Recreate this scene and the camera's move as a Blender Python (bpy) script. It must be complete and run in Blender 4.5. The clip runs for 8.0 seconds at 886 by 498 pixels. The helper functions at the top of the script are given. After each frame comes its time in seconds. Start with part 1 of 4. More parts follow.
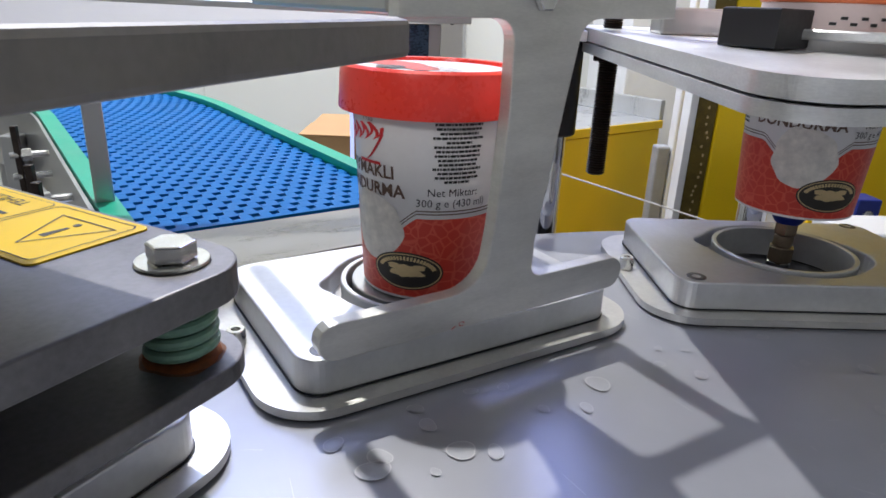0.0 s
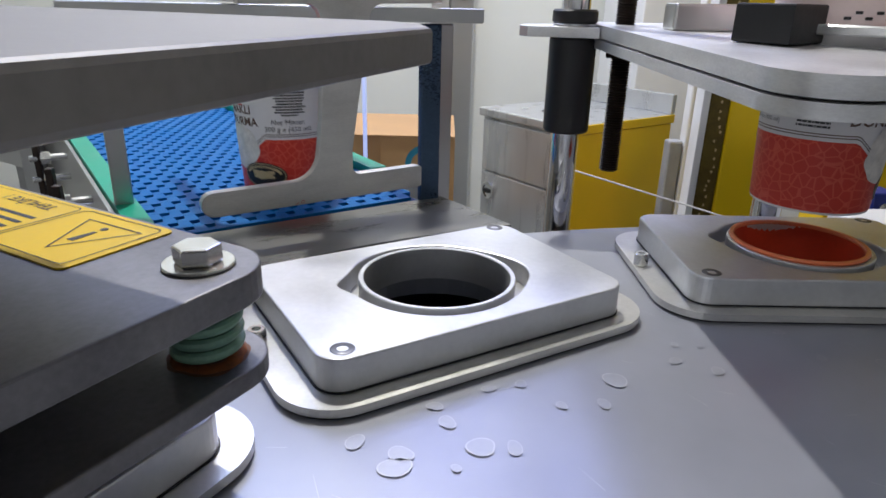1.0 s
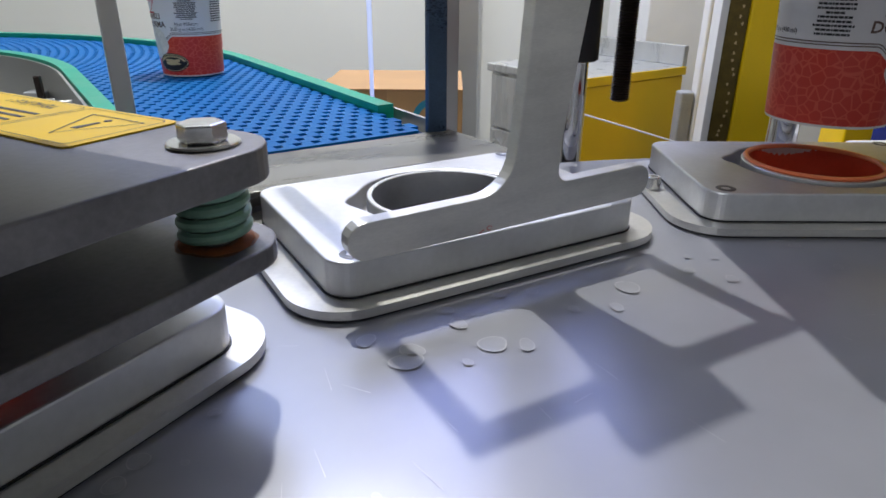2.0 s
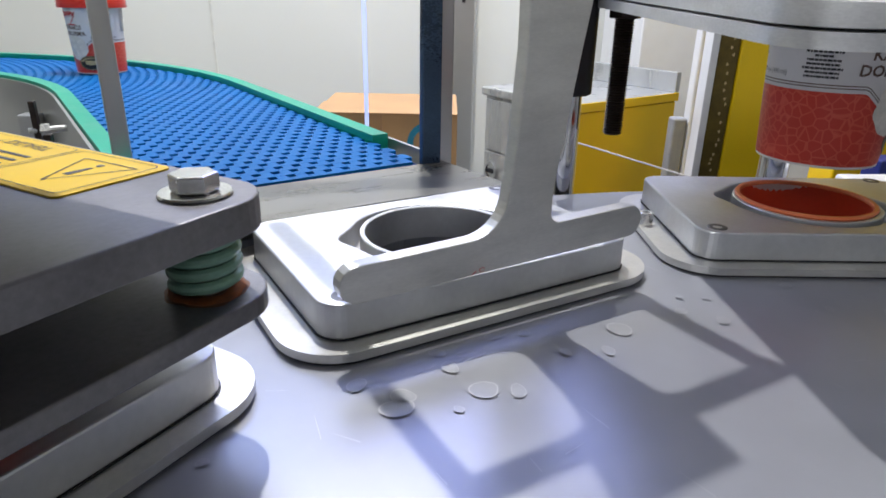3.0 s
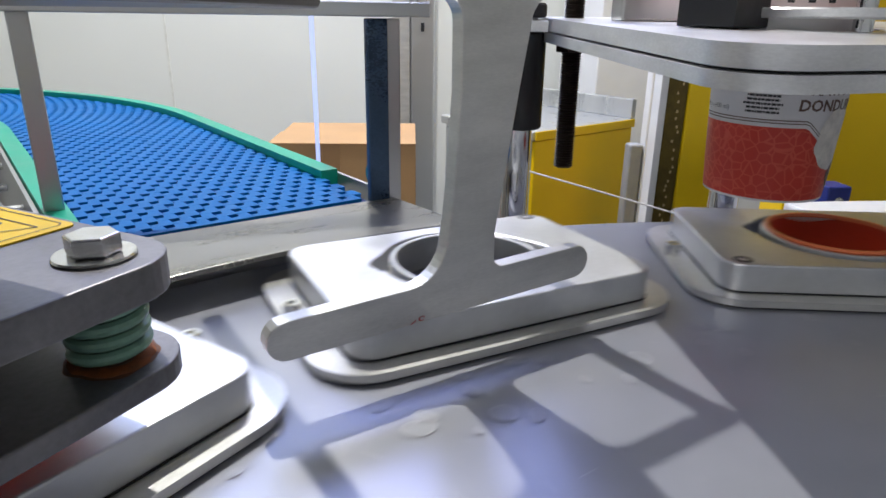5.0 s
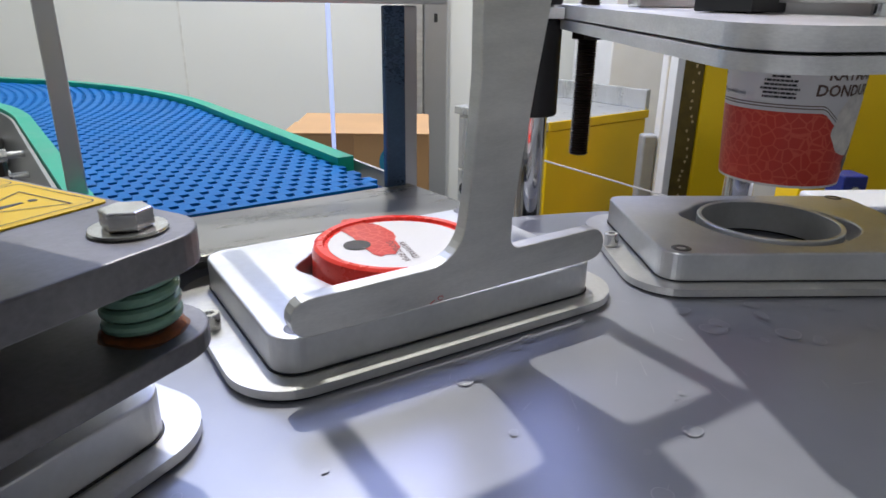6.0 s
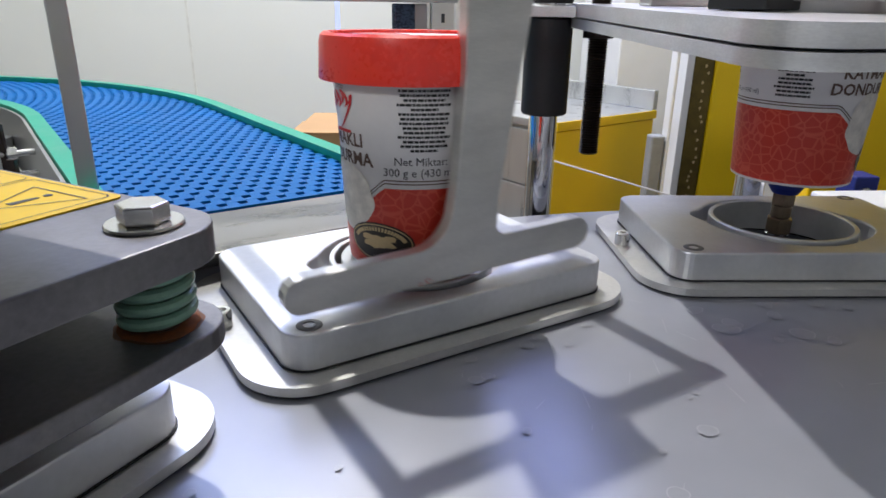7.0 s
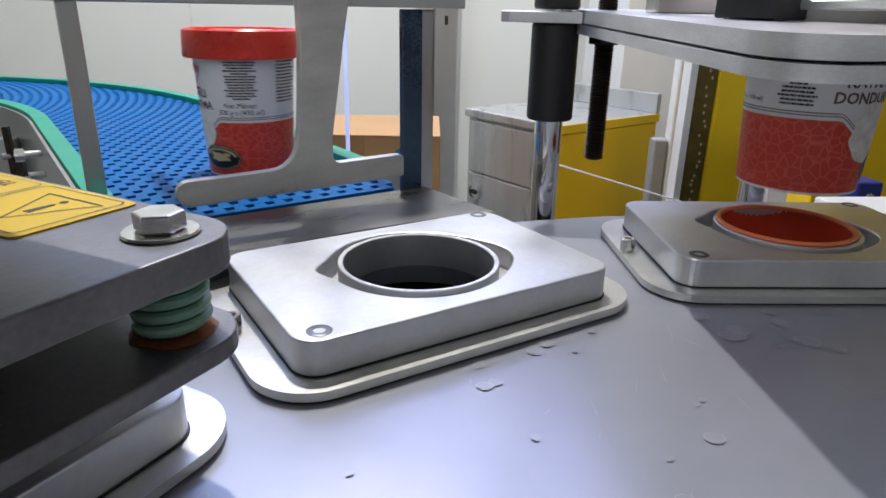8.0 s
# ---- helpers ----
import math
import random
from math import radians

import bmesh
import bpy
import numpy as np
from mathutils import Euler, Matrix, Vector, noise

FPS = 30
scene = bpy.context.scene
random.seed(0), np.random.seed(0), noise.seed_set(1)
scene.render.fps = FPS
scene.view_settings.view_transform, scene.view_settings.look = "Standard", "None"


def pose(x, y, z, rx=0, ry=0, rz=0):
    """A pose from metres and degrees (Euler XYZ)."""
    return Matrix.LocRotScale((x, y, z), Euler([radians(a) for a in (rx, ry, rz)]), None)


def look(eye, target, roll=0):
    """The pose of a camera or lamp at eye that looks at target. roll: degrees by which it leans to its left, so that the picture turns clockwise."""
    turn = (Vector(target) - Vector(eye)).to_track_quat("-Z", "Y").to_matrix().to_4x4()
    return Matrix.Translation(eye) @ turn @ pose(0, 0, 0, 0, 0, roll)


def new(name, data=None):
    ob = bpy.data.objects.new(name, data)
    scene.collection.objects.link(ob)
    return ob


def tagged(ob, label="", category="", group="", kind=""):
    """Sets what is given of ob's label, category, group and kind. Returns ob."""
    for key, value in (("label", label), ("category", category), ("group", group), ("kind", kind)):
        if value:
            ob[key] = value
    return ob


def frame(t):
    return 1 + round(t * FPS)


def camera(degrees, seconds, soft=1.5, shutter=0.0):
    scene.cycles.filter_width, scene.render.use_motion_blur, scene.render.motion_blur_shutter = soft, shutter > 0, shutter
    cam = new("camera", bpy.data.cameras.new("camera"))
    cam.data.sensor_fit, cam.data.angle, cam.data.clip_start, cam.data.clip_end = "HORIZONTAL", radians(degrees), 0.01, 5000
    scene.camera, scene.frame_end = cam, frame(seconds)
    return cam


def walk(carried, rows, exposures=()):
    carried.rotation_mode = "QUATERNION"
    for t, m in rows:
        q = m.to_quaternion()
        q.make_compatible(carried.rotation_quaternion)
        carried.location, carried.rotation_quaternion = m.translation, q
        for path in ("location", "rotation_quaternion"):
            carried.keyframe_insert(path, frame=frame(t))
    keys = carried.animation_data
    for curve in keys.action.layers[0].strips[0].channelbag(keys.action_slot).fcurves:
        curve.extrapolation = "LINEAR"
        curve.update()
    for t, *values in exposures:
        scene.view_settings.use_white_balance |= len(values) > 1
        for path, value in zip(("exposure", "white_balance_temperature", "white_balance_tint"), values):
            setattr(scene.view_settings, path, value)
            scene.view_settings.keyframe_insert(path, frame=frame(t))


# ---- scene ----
cam = camera(68.53, 8.0, soft=1.6, shutter=0.4)
PATH = [
    (0, -0.0113, -0.3418, 0.1698, -3.252, -20.575, -2.193),
    (0.5, -0.0129, -0.3427, 0.1723, -2.921, -20.769, -1.584),
    (1, -0.0145, -0.3444, 0.1721, -2.563, -20.893, -1.334),
    (1.1, -0.0139, -0.3452, 0.1688, -2.542, -21.389, -1.759),
    (1.2, -0.0111, -0.3501, 0.1641, -1.921, -21.435, -1.109),
    (1.5, -0.0145, -0.3525, 0.1400, -2.108, -23.508, -0.280),
    (3, -0.0136, -0.3479, 0.1521, -2.402, -21.816, -0.949),
    (3.5, -0.0041, -0.3413, 0.1571, -4.094, -20.616, -0.732),
    (4, -0.0046, -0.3382, 0.1588, -3.567, -20.326, -0.768),
    (4.5, 0.0001, -0.3372, 0.1597, -4.470, -19.999, -0.806),
    (4.7, -0.0007, -0.3329, 0.1582, -5.626, -19.556, -1.042),
    (5.8, 0.0082, -0.3386, 0.1572, -4.265, -20.285, 0.089),
    (6, -0.0030, -0.3397, 0.1543, -4.433, -20.307, -0.683),
    (6.5, -0.0054, -0.3394, 0.1545, -4.128, -20.259, -0.652),
    (7, -0.0064, -0.3391, 0.1526, -3.933, -20.244, -0.761),
    (7.6, -0.0089, -0.3411, 0.1548, -3.674, -20.468, -0.722),
    (8, -0.0101, -0.3402, 0.1559, -3.744, -20.180, -1.022),
]
walk(cam, [(t, pose(x, y, z, 90 + pitch, roll, yaw)) for t, x, y, z, yaw, pitch, roll in PATH],
     exposures=[(0.0, 0.05), (0.5, -0.04), (1.0, -0.28), (1.5, -0.36), (2.8, 0.04), (4.7, 0.0), (6.0, -0.18), (6.6, -0.02), (7.4, -0.02), (8.0, -0.22)])

# ---- world and lamps ----
TABLE_R, RING_R, STEP = 0.594, 0.4893, 30.0
FACE = 28.0                                       # heading of the holder that stands at the outfeed
CX, CY = 0.2297, -0.4320                          # middle of the turntable
U = Vector((math.cos(radians(FACE)), math.sin(radians(FACE)), 0))
V = Vector((-U.y, U.x, 0))
FLOOR_Z, CEIL_Z = -0.95, 1.75

world = bpy.data.worlds.new("hall")
scene.world = world
world.use_nodes = True
world.node_tree.nodes["Background"].inputs[0].default_value = (0.45, 0.58, 1.0, 1)
world.node_tree.nodes["Background"].inputs[1].default_value = 0.008


def area_lamp(name, eye, target, sx, sy, watts, colour):
    data = bpy.data.lights.new(name, "AREA")
    data.shape, data.size, data.size_y, data.energy, data.color = "RECTANGLE", sx, sy, watts, colour
    ob = new(name, data)
    ob.matrix_world = look(eye, target)
    return ob


area_lamp("spot_light_warm", (-0.133, 0.708, 1.50), (0.02, -0.03, 0.0), 0.030, 0.030, 24.5, (1.0, 0.98, 0.95))
area_lamp("spot_light_rear", (0.23, -0.40, 1.55), (0.02, -0.03, 0.0), 0.25, 0.25, 0.8, (1.0, 0.99, 0.96))
area_lamp("spot_light_cool", (-0.62, 1.15, 1.30), (0.02, -0.03, 0.0), 0.9, 0.5, 8.0, (0.31, 0.43, 1.0))
# Unseen blue fill added at the back for the table's bluish glow.
area_lamp("window_light", (0.30, 1.20, 1.15), (0.05, -0.1, 0.0), 0.9, 0.45, 7.0, (0.26, 0.34, 1.0))
# Unseen fill added behind the camera to brighten faces turned towards it.
area_lamp("hall_light", (-0.80, -1.30, 1.00), (0.15, 0.05, 0.05), 0.4, 0.3, 6.5, (0.97, 0.97, 1.0))
# Unseen strip added only to brighten the north wall.
area_lamp("hall_light_far", (-0.4, 0.85, 1.60), (-0.4, 1.75, 1.12), 2.2, 0.25, 24.0, (0.99, 1.0, 0.93))


# ---- materials ----
def material(name, colour, rough=0.5, metal=0.0, vary=0.12, scale=40.0, bump=0.0, stretch=(1, 1, 1), dirt=None, fine=400.0, coat=0.0, rvar=0.08):
    m = bpy.data.materials.new(name)
    m.use_nodes = True
    nt = m.node_tree
    n, l = nt.nodes, nt.links
    b = n["Principled BSDF"]
    tc = n.new("ShaderNodeTexCoord")
    mp = n.new("ShaderNodeMapping")
    mp.inputs["Scale"].default_value = stretch
    l.new(tc.outputs["Object"], mp.inputs[0])
    big = n.new("ShaderNodeTexNoise")
    big.inputs["Scale"].default_value, big.inputs["Detail"].default_value = scale, 5
    small = n.new("ShaderNodeTexNoise")
    small.inputs["Scale"].default_value, small.inputs["Detail"].default_value = fine, 3
    l.new(mp.outputs[0], big.inputs[0])
    l.new(mp.outputs[0], small.inputs[0])
    mixf = n.new("ShaderNodeMath")
    mixf.operation = "MULTIPLY_ADD"
    l.new(small.outputs[0], mixf.inputs[0])
    mixf.inputs[1].default_value = 0.45
    l.new(big.outputs[0], mixf.inputs[2])
    ramp = n.new("ShaderNodeValToRGB")
    lo = [max(0, c * (1 - vary)) for c in colour]
    hi = [min(1, c * (1 + vary)) for c in colour]
    if dirt:
        lo = dirt
    ramp.color_ramp.elements[0].position, ramp.color_ramp.elements[1].position = (0.45, 0.95) if not dirt else (0.42, 0.62)
    ramp.color_ramp.elements[0].color, ramp.color_ramp.elements[1].color = (*lo, 1), (*hi, 1)
    l.new(mixf.outputs[0], ramp.inputs[0])
    l.new(ramp.outputs[0], b.inputs["Base Color"])
    b.inputs["Metallic"].default_value = metal
    b.inputs["Coat Weight"].default_value = coat
    rr = n.new("ShaderNodeMapRange")
    rr.inputs["From Min"].default_value, rr.inputs["From Max"].default_value = 0.4, 1.0
    rr.inputs["To Min"].default_value, rr.inputs["To Max"].default_value = max(0.02, rough - rvar), min(1, rough + rvar)
    l.new(mixf.outputs[0], rr.inputs[0])
    l.new(rr.outputs[0], b.inputs["Roughness"])
    if bump:
        bp = n.new("ShaderNodeBump")
        bp.inputs["Strength"].default_value, bp.inputs["Distance"].default_value = bump, 0.001
        l.new(mixf.outputs[0], bp.inputs["Height"])
        l.new(bp.outputs[0], b.inputs["Normal"])
    return m


M = {
    "table": material("brushed_steel_table", (0.37, 0.38, 0.425), 0.31, 0.32, 0.10, 5, 0.0, fine=30, rvar=0.03),
    "holder": material("blasted_aluminium", (0.66, 0.665, 0.675), 0.42, 0.80, 0.10, 30, 0.06, fine=260),
    "alu": material("milled_aluminium", (0.66, 0.65, 0.62), 0.38, 0.80, 0.13, 26, 0.06, (1, 1, 4)),
    "plate": material("grey_machine_plate", (0.19, 0.184, 0.187), 0.44, 0.55, 0.30, 24, 0.15),
    "steel": material("stainless_steel", (0.55, 0.55, 0.54), 0.32, 0.9, 0.02, 8, 0.0, (1, 1, 4), fine=60, rvar=0.02),
    "dead": material("stainless_transfer_sheet", (0.24, 0.235, 0.215), 0.30, 0.6, 0.12, 14, 0.04, (1, 5, 1)),
    "chrome": material("polished_shaft", (0.75, 0.75, 0.76), 0.10, 1.0, 0.03, 30),
    "bolt": material("zinc_bolt", (0.70, 0.70, 0.68), 0.22, 0.95, 0.10, 120, 0.05),
    "black": material("black_plastic", (0.008, 0.008, 0.009), 0.50, 0.0, 0.3, 60, 0.05),
    "blacksteel": material("blackened_thread", (0.035, 0.025, 0.02), 0.42, 0.6, 0.4, 80, 0.1),
    "bluepost": material("film_covered_steel", (0.05, 0.085, 0.14), 0.30, 0.6, 0.35, 14, 0.05, (1, 1, 2)),
    "belt": material("blue_belt_plastic", (0.0, 0.125, 0.38), 0.55, 0.0, 0.08, 12, 0.05),
    # Belt bed below the link holes; the shade of its depth is in the colour.
    "beltshade": material("blue_belt_shaded_bed", (0.003, 0.02, 0.10), 0.6, 0.0, 0.2, 12),
    "green": material("green_guide_plastic", (0.0, 0.33, 0.20), 0.40, 0.0, 0.10, 20, 0.04),
    "spring": material("green_lacquered_spring", (0.19, 0.34, 0.25), 0.35, 0.1, 0.22, 60, 0.05),
    "rust": material("rust_crust", (0.22, 0.062, 0.012), 0.85, 0.0, 0.5, 150, 0.5),
    "ruststain": material("rust_stain", (0.10, 0.040, 0.018), 0.7, 0.0, 0.6, 220, 0.2, dirt=(0.05, 0.03, 0.022)),
    "yellow": material("yellow_paint", (0.90, 0.60, 0.0), 0.38, 0.0, 0.06, 6, 0.02),
    "sticker": material("yellow_sticker", (0.80, 0.52, 0.0), 0.6, 0.0, 0.06, 30, 0.01),
    "ink": material("black_ink", (0.02, 0.02, 0.018), 0.5),
    "red": material("red_lid_plastic", (0.92, 0.05, 0.03), 0.28, 0.0, 0.06, 25, 0.02),
    "paper": material("cup_white_print", (0.78, 0.76, 0.75), 0.38, 0.0, 0.03, 30, 0.01),
    "inside": material("cup_inner_red", (0.55, 0.05, 0.02), 0.35, 0.0, 0.12, 25, 0.02),
    "rim": material("cup_rim_orange", (0.80, 0.20, 0.08), 0.35, 0.0, 0.08, 25),
    "script": material("red_logo_ink", (0.60, 0.015, 0.02), 0.4),
    "brown": material("brown_print_ink", (0.13, 0.075, 0.05), 0.45),
    "badge": material("dark_badge_ink", (0.02, 0.014, 0.008), 0.4),
    "gold": material("gold_print_ink", (0.62, 0.47, 0.24), 0.4, 0.1),
    "cream": material("ice_cream_print", (0.76, 0.72, 0.66), 0.45, 0.0, 0.2, 130, 0.06),
    "wall": material("white_cold_room_panel", (0.78, 0.79, 0.75), 0.42, 0.0, 0.03, 2, 0.01),
    "seam": material("panel_joint", (0.72, 0.72, 0.67), 0.6),
    "floor": material("grey_floor", (0.30, 0.30, 0.30), 0.55, 0.0, 0.2, 3, 0.05),
    "card": material("brown_cardboard", (0.50, 0.30, 0.14), 0.75, 0.0, 0.10, 8, 0.05),
    "tape": material("brown_tape", (0.40, 0.23, 0.11), 0.3, 0.0, 0.08, 10),
    "logo": material("teal_box_print", (0.02, 0.23, 0.36), 0.6),
    "bluesuck": material("blue_silicone", (0.015, 0.03, 0.22), 0.4, 0.0, 0.15, 60),
    "brass": material("bronze_nut", (0.22, 0.17, 0.12), 0.35, 0.8, 0.2, 90, 0.05),
    "strip": material("perforated_strip", (0.13, 0.09, 0.015), 0.4, 0.3, 0.3, 60),
    "stainbox": material("stainless_cabinet", (0.58, 0.59, 0.59), 0.30, 0.65, 0.08, 4, 0.03, (6, 6, 1)),
    "press": material("pale_press_plate", (0.21, 0.195, 0.18), 0.45, 0.25, 0.22, 22, 0.15),
    "discplate": material("dispenser_aluminium", (0.72, 0.72, 0.72), 0.38, 0.75, 0.16, 24, 0.10, (1, 1, 3)),
    "pinkcup": material("translucent_cup_stack", (0.80, 0.64, 0.61), 0.4, 0.0, 0.05, 20),
    "waterfill": material("water_mark_film", (0.395, 0.405, 0.445), 0.34, 0.32, 0.05, 60),
    "water": material("dried_water_mark", (0.50, 0.505, 0.535), 0.40, 0.28, 0.1, 120),
    "pvc": material("grey_conduit", (0.33, 0.34, 0.36), 0.5),
    "screwhead": material("dull_screw_head", (0.16, 0.16, 0.165), 0.40, 0.7, 0.2, 200, 0.05),
    "whitep": material("white_plastic", (0.82, 0.82, 0.82), 0.35, 0.0, 0.03, 20),
}


def red_print():
    m = material("red_pattern_print", (0.55, 0.03, 0.022), 0.38, 0.0, 0.05, 30)
    n, l = m.node_tree.nodes, m.node_tree.links
    b = n["Principled BSDF"]
    tc = n.new("ShaderNodeTexCoord")
    vo = n.new("ShaderNodeTexVoronoi")
    vo.feature = "DISTANCE_TO_EDGE"
    vo.inputs["Scale"].default_value = 165
    l.new(tc.outputs["Object"], vo.inputs["Vector"])
    rp = n.new("ShaderNodeValToRGB")
    rp.color_ramp.elements[0].position, rp.color_ramp.elements[1].position = 0.03, 0.09
    rp.color_ramp.elements[0].color, rp.color_ramp.elements[1].color = (0.74, 0.10, 0.055, 1), (0.64, 0.042, 0.022, 1)
    l.new(vo.outputs["Distance"], rp.inputs[0])
    l.new(rp.outputs[0], b.inputs["Base Color"])
    return m


M["redprint"] = red_print()
for k in ("belt", "beltshade"):
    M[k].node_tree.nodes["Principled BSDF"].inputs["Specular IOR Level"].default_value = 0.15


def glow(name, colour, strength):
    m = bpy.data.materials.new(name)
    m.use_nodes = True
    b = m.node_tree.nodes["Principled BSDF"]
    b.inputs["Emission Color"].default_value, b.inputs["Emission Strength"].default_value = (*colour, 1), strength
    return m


# Emission stands in for light reflected in the guard's edges; no lamps here.
M["edgereflection"] = glow("acrylic_edge_reflection", (0.80, 0.72, 0.75), 0.10)
M["edgeglow"] = glow("acrylic_edge_glow", (0.38, 0.49, 1.0), 0.95)


# ---- building helpers ----
def part(name, bm, mat, parent=None, label="", smooth=False):
    me = bpy.data.meshes.new(name)
    bmesh.ops.recalc_face_normals(bm, faces=bm.faces)
    if smooth:
        for f in bm.faces:
            f.smooth = True
    bm.to_mesh(me)
    bm.free()
    me.materials.append(M[mat] if isinstance(mat, str) else mat)
    if smooth:
        me.set_sharp_from_angle(angle=radians(35))
    ob = new(name, me)
    if parent is not None:
        ob.parent = parent
    if label:
        ob["label"] = label
    return ob


def thing(name, label, category, group="", m=None, kind=""):
    ob = new(name)
    ob.empty_display_size = 0.02
    if m is not None:
        ob.matrix_world = m
    return tagged(ob, label, category, group, kind)


def prism(outline, z0, z1, bevel=0.0, bm=None, m=None, segs=2):
    """A flat outline (x, y pairs) raised from z0 to z1, with its upper and lower rims rounded."""
    own = bmesh.new()
    vs = [own.verts.new((x, y, z0)) for x, y in outline]
    f = own.faces.new(vs)
    r = bmesh.ops.extrude_face_region(own, geom=[f])
    up = [v for v in r["geom"] if isinstance(v, bmesh.types.BMVert)]
    bmesh.ops.translate(own, verts=up, vec=(0, 0, z1 - z0))
    if bevel:
        rim = [e for e in own.edges if abs(e.verts[0].co.z - e.verts[1].co.z) < 1e-7]
        bmesh.ops.bevel(own, geom=rim, offset=bevel, segments=segs, affect="EDGES", profile=0.5)
    if m is not None:
        own.transform(m)
    if bm is None:
        return own
    tmp = bpy.data.meshes.new("tmp")
    own.to_mesh(tmp)
    own.free()
    bm.from_mesh(tmp)
    bpy.data.meshes.remove(tmp)
    return bm


def rrect(hx, hy, r, n=6, cx=0.0, cy=0.0):
    pts = []
    for k, (sx, sy) in enumerate(((1, 1), (-1, 1), (-1, -1), (1, -1))):
        for i in range(n + 1):
            a = radians(90 * k + 90 * i / n)
            pts.append((cx + sx * (hx - r) + r * math.cos(a), cy + sy * (hy - r) + r * math.sin(a)))
    return pts


def circle(r, n=32, cx=0.0, cy=0.0):
    return [(cx + r * math.cos(2 * math.pi * i / n), cy + r * math.sin(2 * math.pi * i / n)) for i in range(n)]


def box(x0, x1, y0, y1, z0, z1, bevel=0.0, bm=None):
    return prism([(x0, y0), (x1, y0), (x1, y1), (x0, y1)], z0, z1, bevel, bm)


def bbox(x0, x1, y0, y1, z0, z1, bevel=0.001):
    """A box with all its edges rounded."""
    bm = box(x0, x1, y0, y1, z0, z1)
    if bevel:
        bmesh.ops.bevel(bm, geom=list(bm.edges), offset=bevel, segments=2, affect="EDGES", profile=0.5)
    return bm


def pierced(outer, holes, z0, z1):
    """A flat plate with openings that go through it."""
    bm = bmesh.new()
    for loop in (outer, *holes):
        vs = [bm.verts.new((x, y, z1)) for x, y in loop]
        for a, b in zip(vs, vs[1:] + vs[:1]):
            bm.edges.new((a, b))
    bmesh.ops.triangle_fill(bm, use_beauty=True, use_dissolve=False, edges=bm.edges[:], normal=(0, 0, 1))
    r = bmesh.ops.extrude_face_region(bm, geom=bm.faces[:])
    low = [v for v in r["geom"] if isinstance(v, bmesh.types.BMVert)]
    bmesh.ops.translate(bm, verts=low, vec=(0, 0, z0 - z1))
    return bm


def lathe(profile, n=48, bm=None, m=None, closed=False):
    """A shape turned round z from (radius, height) pairs."""
    own = bmesh.new()
    rings = []
    for r, z in profile:
        if r < 1e-6:
            rings.append([own.verts.new((0, 0, z))])
        else:
            rings.append([own.verts.new((r * math.cos(2 * math.pi * i / n), r * math.sin(2 * math.pi * i / n), z)) for i in range(n)])
    pairs = list(zip(rings, rings[1:])) + ([(rings[-1], rings[0])] if closed else [])
    for a, b in pairs:
        for i in range(n):
            j = (i + 1) % n
            if len(a) == 1 and len(b) == 1:
                continue
            if len(a) == 1:
                own.faces.new((a[0], b[i], b[j]))
            elif len(b) == 1:
                own.faces.new((a[i], a[j], b[0]))
            else:
                own.faces.new((a[i], a[j], b[j], b[i]))
    if m is not None:
        own.transform(m)
    if bm is None:
        return own
    tmp = bpy.data.meshes.new("tmp")
    own.to_mesh(tmp)
    own.free()
    bm.from_mesh(tmp)
    bpy.data.meshes.remove(tmp)
    return bm


def rod(r, z0, z1, bevel=0.0, n=32):
    b = min(bevel, r * 0.5)
    return lathe([(0, z0), (r - b, z0), (r, z0 + b), (r, z1 - b), (r - b, z1), (0, z1)], n)


def sweep(path, r, n=10):
    """A round bar along a list of points."""
    bm = bmesh.new()
    rings = []
    for i, p in enumerate(path):
        a, b = Vector(path[max(0, i - 1)]), Vector(path[min(len(path) - 1, i + 1)])
        q = (b - a).to_track_quat("Z", "Y")
        rings.append([bm.verts.new(Vector(p) + q @ Vector((r * math.cos(2 * math.pi * k / n), r * math.sin(2 * math.pi * k / n), 0))) for k in range(n)])
    for a, b in zip(rings, rings[1:]):
        for k in range(n):
            bm.faces.new((a[k], a[(k + 1) % n], b[(k + 1) % n], b[k]))
    bm.faces.new(rings[0][::-1])
    bm.faces.new(rings[-1])
    return bm


def hexagon(r, z0, z1, bevel=0.0006):
    return prism(circle(r, 6), z0, z1, bevel)


def letters(text, size, align="CENTER", bold=0.0):
    """Flat letters in the built-in font, as a bmesh in the x, y plane."""
    cu = bpy.data.curves.new("letters", "FONT")
    cu.body, cu.size, cu.align_x, cu.align_y, cu.resolution_u = text, size, align, "CENTER", 2
    cu.offset = bold
    ob = new("letters", cu)
    dg = bpy.context.evaluated_depsgraph_get()
    me = bpy.data.meshes.new_from_object(ob.evaluated_get(dg))
    bm = bmesh.new()
    bm.from_mesh(me)
    bpy.data.objects.remove(ob)
    bpy.data.curves.remove(cu)
    bpy.data.meshes.remove(me)
    return bm


# ---- setting: hall ----
def setting(name, bm, mat, label, category):
    return tagged(part(name, bm, mat), label, category, "", "structure")


setting("floor", box(-3.0, 3.0, -2.5, 2.2, FLOOR_Z - 0.1, FLOOR_Z), "floor", "smooth grey factory floor", "floor")
setting("ceiling", box(-3.0, 3.0, -2.5, 2.2, CEIL_Z, CEIL_Z + 0.1), "wall", "white panel ceiling of the hall", "ceiling")
WALL_Y = 1.75
setting("wall_north", box(-3.0, 0.10, WALL_Y, WALL_Y + 0.1, FLOOR_Z, CEIL_Z), "wall", "white insulated cold room panel wall", "wall")
setting("wall_north_door_side", box(0.17, 3.0, WALL_Y, WALL_Y + 0.1, FLOOR_Z, CEIL_Z), "wall", "white insulated panel wall beside a door frame", "wall")
